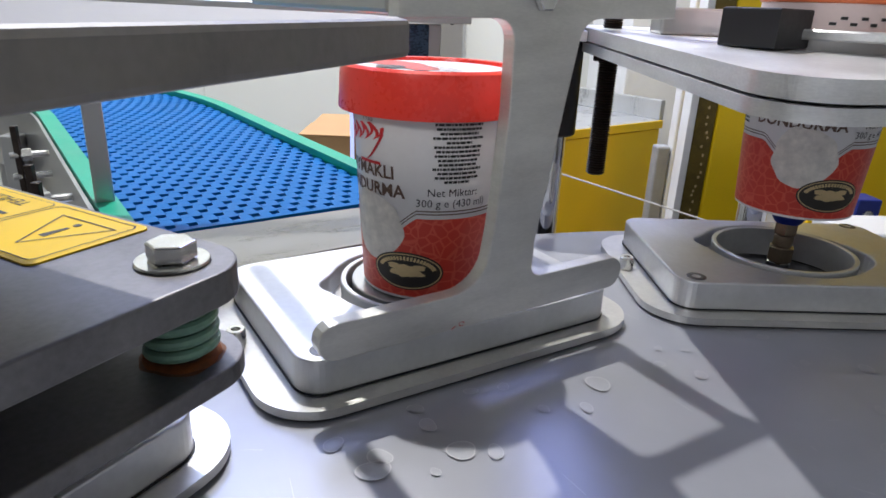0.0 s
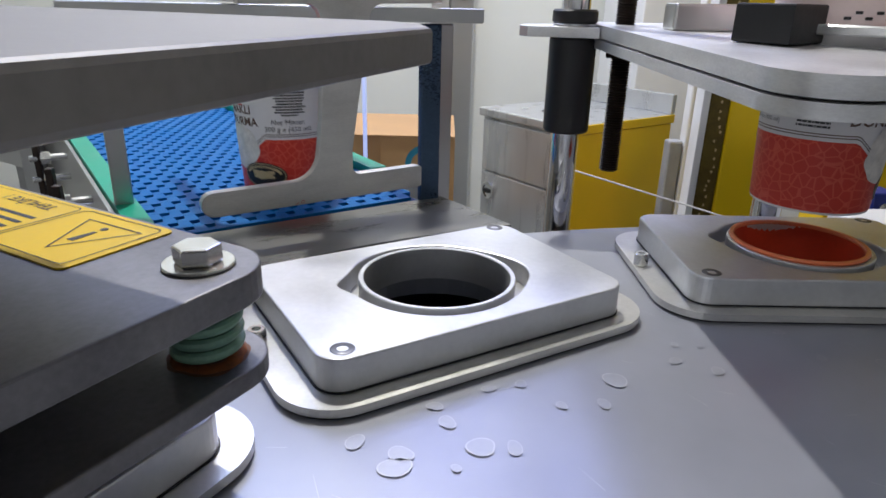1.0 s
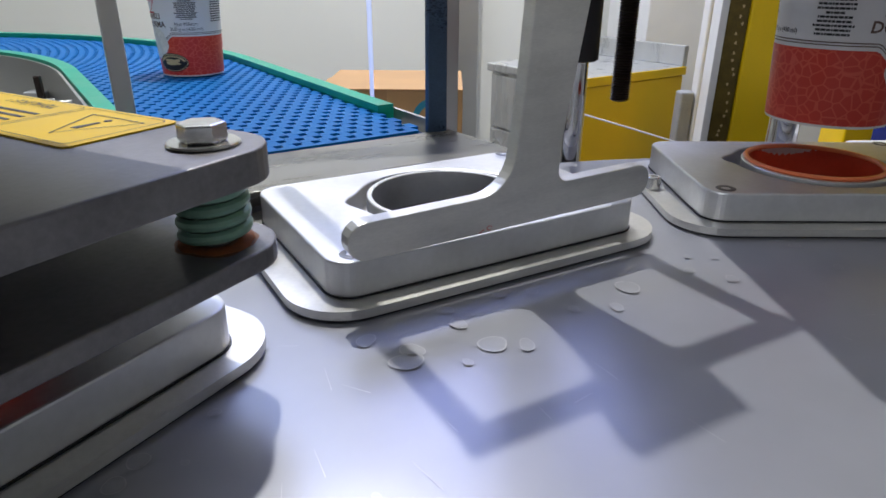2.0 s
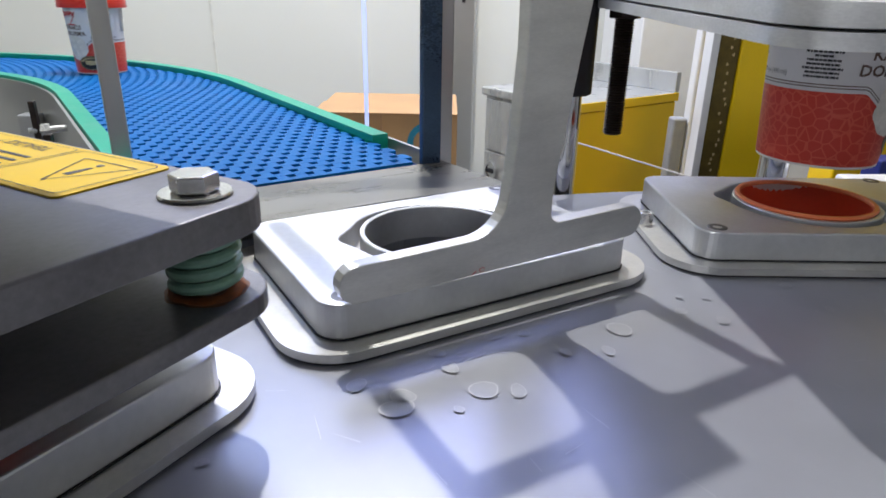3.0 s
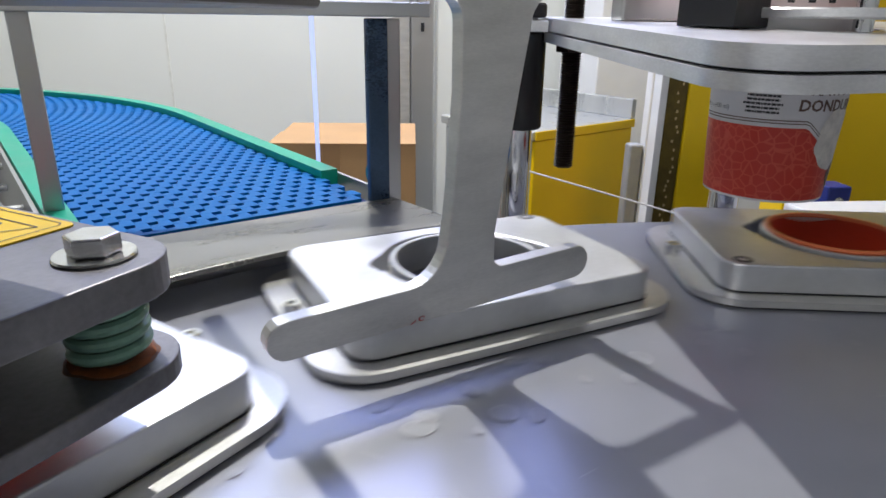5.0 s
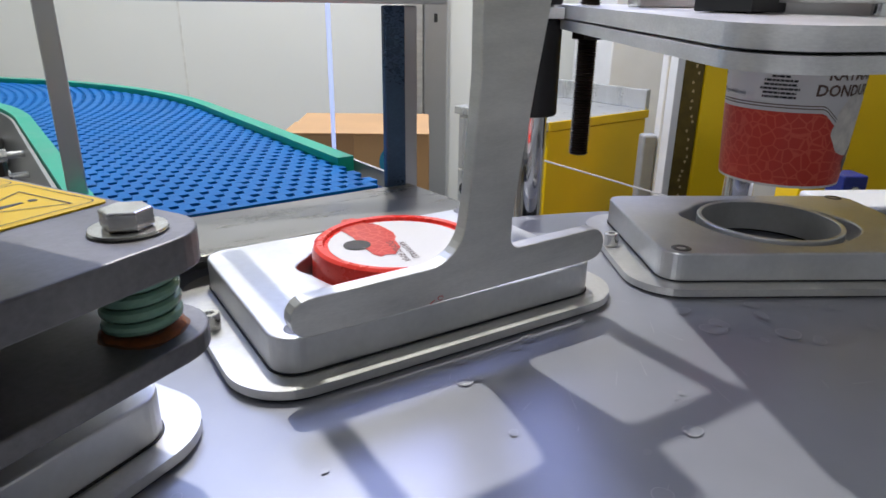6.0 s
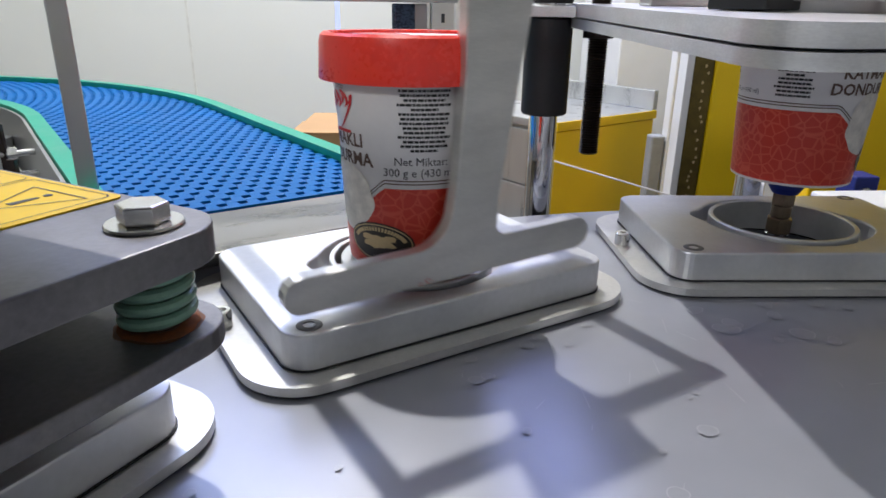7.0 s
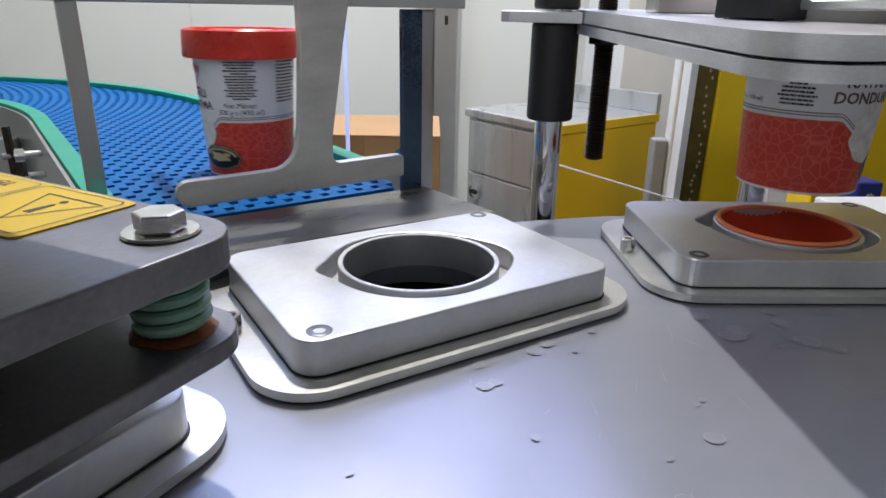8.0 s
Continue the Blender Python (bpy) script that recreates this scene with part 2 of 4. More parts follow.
setting("wall_south", box(-3.0, 3.0, -2.6, -2.5, FLOOR_Z, CEIL_Z), "wall", "white panel wall of the hall", "wall")
setting("wall_west", box(-3.1, -3.0, -2.5, 2.2, FLOOR_Z, CEIL_Z), "wall", "white panel wall of the hall", "wall")
setting("wall_east", box(3.0, 3.1, -2.5, 2.2, FLOOR_Z, CEIL_Z), "wall", "white panel wall of the hall", "wall")
for x in (-1.75, -0.62):
    setting("trim", box(x - 0.003, x + 0.003, WALL_Y - 0.003, WALL_Y, FLOOR_Z, CEIL_Z), "seam", "fine vertical joint between white wall panels", "trim")

# metal door frame with a small catch
jamb = thing("door_1", "grey metal door frame with a small catch", "door", kind="structure")
part("frame", bbox(0.10, 0.17, WALL_Y - 0.05, WALL_Y + 0.09, FLOOR_Z, CEIL_Z, 0.004), "steel", jamb)
part("frame", bbox(0.045, 0.098, WALL_Y - 0.03, WALL_Y - 0.001, FLOOR_Z, CEIL_Z, 0.003), "alu", jamb)
part("catch", bbox(0.115, 0.155, WALL_Y - 0.07, WALL_Y - 0.05, 0.195, 0.21, 0.002), "bolt", jamb)
part("catch", bbox(0.129, 0.141, WALL_Y - 0.075, WALL_Y - 0.05, 0.175, 0.23, 0.002), "bolt", jamb)
part("keyhole", bbox(0.129, 0.139, WALL_Y - 0.055, WALL_Y - 0.05, 0.115, 0.14, 0.001), "black", jamb)


# ---- turntable and cup holders (all turn about the table's middle) ----
HUB = pose(CX, CY, 0)
table = thing("turntable", "round brushed steel turntable with dried water marks", "turntable", m=HUB)
holes = []
for k in range(12):
    a = radians(90 + FACE + STEP * k)
    holes.append(circle(0.0535, 32, RING_R * math.cos(a), RING_R * math.sin(a)))
part("disc", pierced(circle(TABLE_R, 128), holes, -0.012, 0.0), "table", table)
part("hub", lathe([(0, 0.03), (0.05, 0.03), (0.055, 0.025), (0.055, 0.0005), (0, 0.0005)], 32), "alu", table, "", True)

STATIONS = (-2, -1, 0, 1, 2)


def pocket_outline(n=72):
    pts = []
    for i in range(n):
        a = 2 * math.pi * i / n
        d1 = math.atan2(math.sin(a - radians(165)), math.cos(a - radians(165)))
        d2 = math.atan2(math.sin(a + radians(12)), math.cos(a + radians(12)))
        r = 0.0497 + 0.0065 * math.exp(-(d1 / 0.20) ** 2) + 0.0068 * math.exp(-(d2 / 0.45) ** 2)
        pts.append((r * math.cos(a), r * math.sin(a)))
    return pts


def at_station(k):
    a = radians(90 + FACE + STEP * k)
    return pose(RING_R * math.cos(a), RING_R * math.sin(a), 0, 0, 0, FACE + STEP * k)


def holder(k):
    """One holder; its origin is the table's middle, so that it turns with the table."""
    m = at_station(k)
    h = thing("cup_holder", "blasted aluminium cup holder block bolted on the turntable", "cup holder", "holders on the turntable", HUB)
    # Black inset strip paints the contact shadow line under the base plate.
    gasket = pierced(rrect(0.1080, 0.0725, 0.029, 10), [circle(0.0520, 40)], 0.0004, 0.0016)
    gasket.transform(m)
    part("gasket", gasket, "black", h, "thin black strip drawn as the shadow line under the base plate")
    base = pierced(rrect(0.109, 0.0735, 0.030, 10), [circle(0.0520, 40)], 0.0017, 0.006)
    base.transform(m)
    bp = part("base_plate", base, "alu", h)
    blk = pierced(rrect(0.0917, 0.0619, 0.013, 8), [pocket_outline()], 0.0062, 0.0238)
    seal = pierced(rrect(0.0924, 0.0626, 0.0137, 8), [circle(0.0560, 40)], 0.0061, 0.0069)
    seal.transform(m)
    part("sealant", seal, "black", h, "dark sealant line round the block's foot")
    bmesh.ops.recalc_face_normals(blk, faces=blk.faces)
    blk.normal_update()
    rim = [e for e in blk.edges if len(e.link_faces) == 2 and e.verts[0].co.z > 0.0237 and e.verts[1].co.z > 0.0237
           and abs(e.link_faces[0].normal.z - e.link_faces[1].normal.z) > 0.7]
    bmesh.ops.bevel(blk, geom=rim, offset=0.0011, segments=2, affect="EDGES", profile=0.5)
    blk.transform(m)
    part("block", blk, "holder", h)
    fl = pierced(circle(0.0575, 48), [circle(0.0446, 48)], 0.0064, 0.0112)
    fl.transform(m)
    part("pocket_floor", fl, "alu", h)
    part("ring", lathe([(0.0448, 0.0113), (0.0450, 0.0248), (0.0445, 0.0254), (0.0424, 0.0254), (0.0419, 0.0249), (0.0418, 0.0050), (0.0428, 0.0050), (0.0429, 0.018)], 56, m=m @ pose(0, -0.002, 0), closed=True), "holder", h, "", True)
    for x, y in ((-0.079, -0.0528), (0.080, 0.0556)):
        s = part("screw", lathe([(0, 0.0226), (0.0028, 0.0226), (0.0028, 0.0241), (0.0050, 0.0243), (0.0058, 0.0239), (0.0058, 0.0232)], 24, m=m @ pose(x, y, 0)), "screwhead", h, "", True)
    for x, y in ((-0.1035, 0.002), (0.1035, 0.002)):
        part("base_bolt", lathe([(0, 0.0125), (0.0024, 0.0125), (0.0024, 0.0145), (0.0042, 0.0145), (0.0048, 0.0139), (0.0048, 0.0062), (0, 0.0062)], 20, m=m @ pose(x, y, 0)), "bolt", h, "", True)
    part("locating_pin", lathe([(0, 0.0205), (0.0014, 0.0205), (0.0022, 0.0198), (0.0022, 0.0113), (0, 0.0113)], 14, m=m @ pose(-0.0505, 0.0100, 0)), "bolt", h, "", True)
    return h


holders = [holder(k) for k in STATIONS]

# dried water marks on the table, outlines with a paler rim
rng = random.Random(5)
marks, films = bmesh.new(), bmesh.new()


def mark(bm, x, y, r, seed):
    g = random.Random(seed)
    n, ph = 28, [g.uniform(0, 6.28) for _ in range(3)]
    k, sq, tw = [], g.uniform(0.72, 0.98), g.uniform(0, 3.14)
    for i in range(n):
        a = 2 * math.pi * i / n
        q = r * (1 + 0.10 * math.sin(2 * a + ph[0]) + 0.05 * math.sin(3 * a + ph[1]))
        px, py = q * math.cos(a), q * sq * math.sin(a)
        k.append((px * math.cos(tw) - py * math.sin(tw), px * math.sin(tw) + py * math.cos(tw)))
    a = [bm.verts.new((x + px, y + py, 0.0007)) for px, py in k]
    b = [bm.verts.new((x + px * 0.91, y + py * 0.91, 0.0007)) for px, py in k]
    for i in range(n):
        j = (i + 1) % n
        bm.faces.new((a[i], a[j], b[j], b[i]))
    films.faces.new([films.verts.new((x + px * 0.91, y + py * 0.91, 0.0006)) for px, py in k])


SPOTS = ((-0.1437, 0.358, 0.0068), (-0.1547, 0.338, 0.0038), (-0.2327, 0.337, 0.0040), (-0.2277, 0.325, 0.0044), (-0.2067, 0.351, 0.0034), (-0.1907, 0.355, 0.0031),
         (-0.2147, 0.308, 0.0068), (-0.2007, 0.307, 0.0046), (-0.2497, 0.296, 0.0066), (-0.2477, 0.304, 0.0052), (-0.2257, 0.295, 0.0025), (-0.1007, 0.393, 0.0024),
         (-0.0867, 0.391, 0.0021), (-0.1067, 0.376, 0.0033), (-0.0887, 0.366, 0.0036), (-0.0347, 0.407, 0.0036), (-0.2667, 0.312, 0.0048), (-0.1747, 0.337, 0.0030))
for i, (x, y, r) in enumerate(SPOTS):
    mark(marks, x, y, r, i)
for i in range(46):
    ang = radians(90 + FACE + rng.choice((rng.uniform(-62, -22), rng.uniform(20, 64))))
    rad = rng.uniform(0.30, 0.415)
    mark(marks, rad * math.cos(ang), rad * math.sin(ang), rng.choice((0.0016, 0.0022, 0.0030, 0.0040)), 100 + i)
# short fine scratches in the sheet
cuts = bmesh.new()
for i in range(46):
    ang = radians(90 + FACE + rng.uniform(-62, 34))
    rad = rng.uniform(0.28, 0.45)
    x, y, dr, ln = rad * math.cos(ang), rad * math.sin(ang), rng.gauss(2.2, 0.5), rng.uniform(0.003, 0.016)
    dx, dy, w = ln * math.cos(dr), ln * math.sin(dr), rng.uniform(0.00010, 0.00022)
    nx, ny = -w * math.sin(dr), w * math.cos(dr)
    cuts.faces.new([cuts.verts.new((x + a * dx + b * nx, y + a * dy + b * ny, 0.0003)) for a, b in ((0, -1), (1, -0.3), (1, 0.3), (0, 1))])
tagged(part("scratches", cuts, "water", table), kind="stuff")
tagged(part("water_film", films, "waterfill", table), kind="stuff")
tagged(part("water_marking", marks, "water", table), kind="stuff")


# ---- cups ----
CUP_H, R0, R1 = 0.1165, 0.0348, 0.0414


def cup_r(z):
    return R0 + (R1 - R0) * z / 0.112


def wrap(bm, ang, z, lift=0.00025):
    """Bends a flat bmesh (x round the cup, y up) onto the cup's wall."""
    for v in bm.verts:
        zz = z + v.co.y
        r = cup_r(zz)
        a = radians(ang) + v.co.x / r
        v.co = Vector(((r + lift) * math.sin(a), -(r + lift) * math.cos(a), zz))
    return bm


def strip(x0, x1, y0, y1, nx=10, ny=1, top=None):
    bm = bmesh.new()
    g = [[bm.verts.new((x0 + (x1 - x0) * i / nx, y0 + ((top(i / nx) if top else y1) - y0) * j / ny, 0)) for i in range(nx + 1)] for j in range(ny + 1)]
    for j in range(ny):
        for i in range(nx):
            bm.faces.new((g[j][i], g[j][i + 1], g[j + 1][i + 1], g[j + 1][i]))
    return bm


def merge(a, b):
    tmp = bpy.data.meshes.new("tmp")
    b.to_mesh(tmp)
    b.free()
    a.from_mesh(tmp)
    bpy.data.meshes.remove(tmp)
    return a


def blob(rx, ry, n=40, wob=0.06, seed=1):
    g = random.Random(seed)
    ph = [g.uniform(0, 6.28) for _ in range(4)]
    bm = bmesh.new()
    rings = []
    for q in (1.0, 0.75, 0.5, 0.25):
        row = []
        for i in range(n):
            a = 2 * math.pi * i / n
            w = 1 + wob * (math.sin(3 * a + ph[0]) + 0.7 * math.sin(5 * a + ph[1]) + 0.5 * math.sin(9 * a + ph[2]))
            row.append(bm.verts.new((rx * q * w * math.cos(a), ry * q * w * math.sin(a), 0)))
        rings.append(row)
    c = bm.verts.new((0, 0, 0))
    for a, b in zip(rings, rings[1:]):
        for i in range(n):
            j = (i + 1) % n
            bm.faces.new((a[i], a[j], b[j], b[i]))
    for i in range(n):
        bm.faces.new((rings[-1][i], rings[-1][(i + 1) % n], c))
    return bm


def cup(name, label, lid=True, turn=0.0, category="cup"):
    c = thing(name, label, category)
    r = Matrix.Rotation(radians(turn), 4, "Z")

    def put(pname, bm, mat, lab="", smooth=True, under=None):
        bm.transform(r)
        return part(pname, bm, mat, under or c, lab, smooth)

    wall = [(0, 0.004), (R0 - 0.003, 0.004), (R0 - 0.002, 0.0), (R0, 0.0005)]
    wall += [(cup_r(z), z) for z in (0.02, 0.05, 0.08, 0.108)]
    wall += [(cup_r(0.108) - 0.0008, 0.108), (cup_r(0.05) - 0.0008, 0.05), (R0 - 0.0008, 0.0075), (0, 0.0075)]
    put("wall", lathe(wall, 64), "paper", "white printed cup wall")
    if not lid:
        put("lining", lathe([(cup_r(0.1079) - 0.0010, 0.1079), (cup_r(0.05) - 0.0010, 0.05), (R0 - 0.0010, 0.0080), (0, 0.0080)], 64), "inside", "red inner lining")
        put("rim", lathe([(cup_r(0.108) - 0.0012, 0.1075), (R1 + 0.0012, 0.1078), (R1 + 0.0018, 0.109), (R1 + 0.001, 0.1102), (R1 - 0.0012, 0.1102), (R1 - 0.0018, 0.1085)], 64, closed=True), "rim", "orange rolled rim")
    # the red lower field round the cup, cut by the scoop's panel
    n = 96

    def upper(q):
        a = q * 360 - 180
        d = abs((a - (-50) + 180) % 360 - 180)
        return 0.0455 - (0.009 if d < 22 else (0.009 * (38 - d) / 16 if d < 38 else 0))
    bmr = bmesh.new()
    rows = []
    for i in range(n + 1):
        a = radians(i / n * 360 - 180)
        lo, hi = 0.002, upper(i / n)
        rows.append([bmr.verts.new(((cup_r(z) + 0.0002) * math.sin(a), -(cup_r(z) + 0.0002) * math.cos(a), z)) for z in (lo, 0.5 * (lo + hi), hi)])
    for a, b in zip(rows, rows[1:]):
        for j in range(2):
            bmr.faces.new((a[j], b[j], b[j + 1], a[j + 1]))
    put("red_field", bmr, "redprint", "red field with a fine star pattern")
    for off in (0.0022, 0.0038):
        bml = bmesh.new()
        rows = []
        for i in range(n + 1):
            a = radians(i / n * 360 - 180)
            z = upper(i / n) + off
            rows.append([bml.verts.new(((cup_r(q) + 0.0002) * math.sin(a), -(cup_r(q) + 0.0002) * math.cos(a), q)) for q in (z, z + 0.0006)])
        for a, b in zip(rows, rows[1:]):
            bml.faces.new((a[0], b[0], b[1], a[1]))
        put("border_line", bml, "brown")
    put("scoop", wrap(blob(0.0180, 0.0180, 48, 0.045, 3), -50, 0.0385, 0.0005), "cream", "white ice cream scoop print")
    badge = put("badge", wrap(blob(0.0190, 0.0105, 40, 0.0), -19, 0.0165, 0.0006), "badge", "dark oval badge print")
    ringb = bmesh.new()
    va = [ringb.verts.new((0.0181 * math.cos(a), 0.0097 * math.sin(a), 0)) for a in np.linspace(0, 2 * math.pi, 40, endpoint=False)]
    vb = [ringb.verts.new((0.0175 * math.cos(a), 0.0091 * math.sin(a), 0)) for a in np.linspace(0, 2 * math.pi, 40, endpoint=False)]
    for i in range(40):
        ringb.faces.new((va[i], va[(i + 1) % 40], vb[(i + 1) % 40], vb[i]))
    put("badge_ring", wrap(ringb, -19, 0.0165, 0.0008), "gold", under=badge)
    animal = blob(0.0082, 0.0034, 30, 0.16, 11)
    for sx in (-1, 1):
        t = blob(0.0042, 0.0016, 16, 0.1, 5 + sx)
        bmesh.ops.translate(t, verts=t.verts, vec=(sx * 0.0060, 0.0024, 0))
        merge(animal, t)
    put("badge_emblem", wrap(animal, -19, 0.0165, 0.0008), "gold", under=badge)
    arc = bmesh.new()
    for i in range(22):
        a = radians(165 - 150 * i / 21)
        t = strip(-0.0006, 0.0006, -0.0011, 0.0011, 1)
        bmesh.ops.rotate(t, verts=t.verts, cent=(0, 0, 0), matrix=Matrix.Rotation(a - math.pi / 2, 3, "Z"))
        bmesh.ops.translate(t, verts=t.verts, vec=(0.0147 * math.cos(a), 0.0071 * math.sin(a), 0))
        merge(arc, t)
    put("badge_writing", wrap(arc, -19, 0.0165, 0.0008), "gold", under=badge)
    # writing: logo as a plain red swash, product name, weight, small print as bars
    swash = bmesh.new()
    stroke = []
    for i in range(90):
        q = i / 89
        amp = 0.0095 if q < 0.24 else 0.0042
        stroke.append((-0.0190 + 0.0330 * q - 0.0022 * math.sin(q * 62.0), amp * math.sin(q * 31.0 + 0.9) + 0.0035 * q))
    for i in range(16):
        q = i / 15
        stroke.append((0.0150 - 0.0140 * q, 0.0010 - 0.0130 * math.sin(q * 1.57)))
    for (xa, ya), (xb, yb) in zip(stroke, stroke[1:]):
        d = Vector((xb - xa, yb - ya))
        w = Vector((0.0011, 0.00035))
        vs = [swash.verts.new((xa - w.x, ya - w.y, 0)), swash.verts.new((xa + w.x, ya + w.y, 0)), swash.verts.new((xb + w.x, yb + w.y, 0)), swash.verts.new((xb - w.x, yb - w.y, 0))]
        swash.faces.new(vs)
    merge(swash, strip(-0.002, 0.0135, -0.0130, -0.0115, 6))
    put("logo_mark", wrap(swash, -60, 0.0835, 0.0004), "script", "red script logo")
    put("name_writing", wrap(letters("1935", 0.0042), -52, 0.0925), "brown")
    put("name_writing", wrap(letters("KAYMAKLI", 0.0090, bold=0.00022), -60, 0.0672), "brown")
    put("name_writing", wrap(letters("DONDURMA", 0.0090, bold=0.00022), -60, 0.0582), "brown")
    put("weight_writing", wrap(letters("Net Miktar:", 0.0056), 16, 0.0590), "ink")
    put("weight_writing", wrap(letters("300 g e (430 ml)", 0.0056), 16, 0.0535), "ink")
    small = bmesh.new()
    g = random.Random(9)
    for i in range(17):
        w = g.uniform(0.0095, 0.0130) if i not in (1, 7, 16) else 0.0065
        y = 0.0990 - i * 0.00215
        x = -w
        while x < w:
            l = g.uniform(0.0008, 0.003)
            b = strip(x, min(x + l, w), y - 0.00062, y + 0.00062, 2)
            merge(small, b)
            x += l + 0.00035
    put("small_print", wrap(small, 18, 0.0), "ink")
    side = bmesh.new()
    for i in range(15):
        w = g.uniform(0.006, 0.012)
        y = 0.098 - i * 0.0026
        x = -0.012
        while x < w:
            l = g.uniform(0.0010, 0.0035)
            merge(side, strip(x, x + l, y - 0.0006, y + 0.0006, 2))
            x += l + 0.0005
    put("small_print", wrap(side, 78, 0.0), "ink")
    side = bmesh.new()
    for i in range(12):
        w = g.uniform(0.006, 0.012)
        y = 0.095 - i * 0.0028
        x = -w
        while x < w:
            l = g.uniform(0.0010, 0.0035)
            merge(side, strip(x, x + l, y - 0.0006, y + 0.0006, 2))
            x += l + 0.0005
    put("small_print", wrap(side, 150, 0.0), "ink")
    back = bmesh.new()
    for i in range(20):
        w = g.uniform(0.0085, 0.0110) if i % 7 else 0.0050
        y = 0.0985 - i * 0.00235
        x = -w
        while x < w:
            l = g.uniform(0.0008, 0.0030)
            merge(back, strip(x, min(x + l, w), y - 0.00065, y + 0.00065, 2))
            x += l + 0.00035
    put("small_print", wrap(back, -128, 0.0), "ink")
    put("weight_writing", wrap(letters("300 g e (430 ml)", 0.0040), -178, 0.0545), "ink")
    if lid:
        prof = [(0, 0.1145), (0.0405, 0.1145), (0.0412, 0.1165), (0.0445, 0.1168), (0.0462, 0.1155), (0.0470, 0.1120), (0.0478, 0.0955), (0.0474, 0.0948), (0.0464, 0.0952)]
        lid_part = put("lid", lathe(prof, 64), "red", "glossy red plastic snap lid")
        lab = blob(0.0385, 0.0385, 48, 0.0)
        bmesh.ops.translate(lab, verts=lab.verts, vec=(0, 0, 0.1149))
        put("lid_label", lab, "paper", "white printed lid label", under=lid_part)
        sc = blob(0.012, 0.034, 30, 0.10, 4)
        bmesh.ops.rotate(sc, verts=sc.verts, cent=(0, 0, 0), matrix=Matrix.Rotation(radians(35), 3, "Z"))
        bmesh.ops.translate(sc, verts=sc.verts, vec=(-0.018, 0.008, 0.1152))
        put("lid_print", sc, "redprint", under=lid_part)
        bd = blob(0.0075, 0.0075, 30, 0.0)
        bmesh.ops.translate(bd, verts=bd.verts, vec=(-0.021, -0.009, 0.1154))
        put("lid_badge", bd, "badge", under=lid_part)
        for k, (txt, sz, y) in enumerate((("KAYMAKLI", 0.0055, 0.001), ("DONDURMA", 0.0055, -0.005))):
            tx = letters(txt, sz)
            bmesh.ops.translate(tx, verts=tx.verts, vec=(0.014, y, 0.1153))
            bmesh.ops.rotate(tx, verts=tx.verts, cent=(0, 0, 0), matrix=Matrix.Rotation(radians(-60), 3, "Z"))
            put("lid_writing", tx, "brown", under=lid_part)
    return c


ang_r = radians(90 + FACE - STEP)
C_IN = Vector((CX + RING_R * math.cos(ang_r), CY + RING_R * math.sin(ang_r), 0))
UP_Z, DOWN_Z = 0.0252, 0.0125 - 0.0948

cup_a = cup("ice_cream_cup", "lidded ice cream cup, red and white print, raised from its holder", True, 0)
cup_b = cup("ice_cream_cup", "red-lidded ice cream cup sunk in its holder at first", True, -12)
cup_c = cup("paper_cup", "empty red and white paper cup drawn down into a holder", False, 18)
cup_d = cup("paper_cup", "empty red and white paper cup waiting in the dispenser", False, 86)
cup_e = cup("paper_cup", "empty red and white paper cup held at the dispenser's mouth", False, 84)

# ---- pusher: one flat plate, a bar below a stem that widens above ----
BAR_L, BAR_R = -0.0875, 0.0858


def pusher_outline():
    """x along the bar, y up, from the bar's lower edge."""
    pts = []
    r = 0.0087

    def arc(cx, cy, rr, a0, a1, n=8):
        for i in range(n + 1):
            a = radians(a0 + (a1 - a0) * i / n)
            pts.append((cx + rr * math.cos(a), cy + rr * math.sin(a)))
    arc(BAR_L + r, r, r, 270, 90)
    arc(-0.0225, 2 * r + 0.020, 0.020, 270, 345, 8)
    pts.append((-0.0010, 0.0450))
    pts.append((0.0008, 0.0600))
    pts.append((0.0042, 0.1000))
    arc(-0.0045, 0.1280, 0.0090, 0, 90, 6)
    pts.append((-0.0500, 0.137))
    pts.append((-0.0500, 0.147))
    pts.append((-0.0025, 0.147))
    pts.append((-0.0025, 0.185))
    pts.append((0.044, 0.185))
    pts.append((0.044, 0.147))
    pts.append((0.1000, 0.147))
    pts.append((0.1000, 0.137))
    arc(0.0520, 0.1255, 0.0115, 90, 180, 6)
    pts.append((0.0352, 0.0990))
    pts.append((0.0268, 0.0530))
    pts.append((0.0237, 0.0360))
    arc(0.0292, 2 * r + 0.0060, 0.0060, 190, 270, 6)
    arc(BAR_R - r, r, r, 90, -90)
    return pts


pusher = thing("pusher", "flat stainless T-shaped pusher plate with rounded bar ends", "pusher")
pb = prism(pusher_outline(), -0.004, 0.004, 0.0006)
pb.transform(pose(0, 0, 0, 90, 0, 0))
part("push_plate", pb, "alu", pusher)
for x0, x1 in ((-0.0500, -0.0405), (0.0875, 0.0985)):
    part("guide_rod", bbox(x0, x1, 0.0045, 0.185, 0.1380, 0.1460, 0.002), "steel", pusher)
for x in (0.018,):
    b = hexagon(0.005, 0.0, 0.004)
    b.transform(pose(x, -0.0045, 0.1445, 90, 0, 0))
    part("bolt", b, "bolt", pusher)

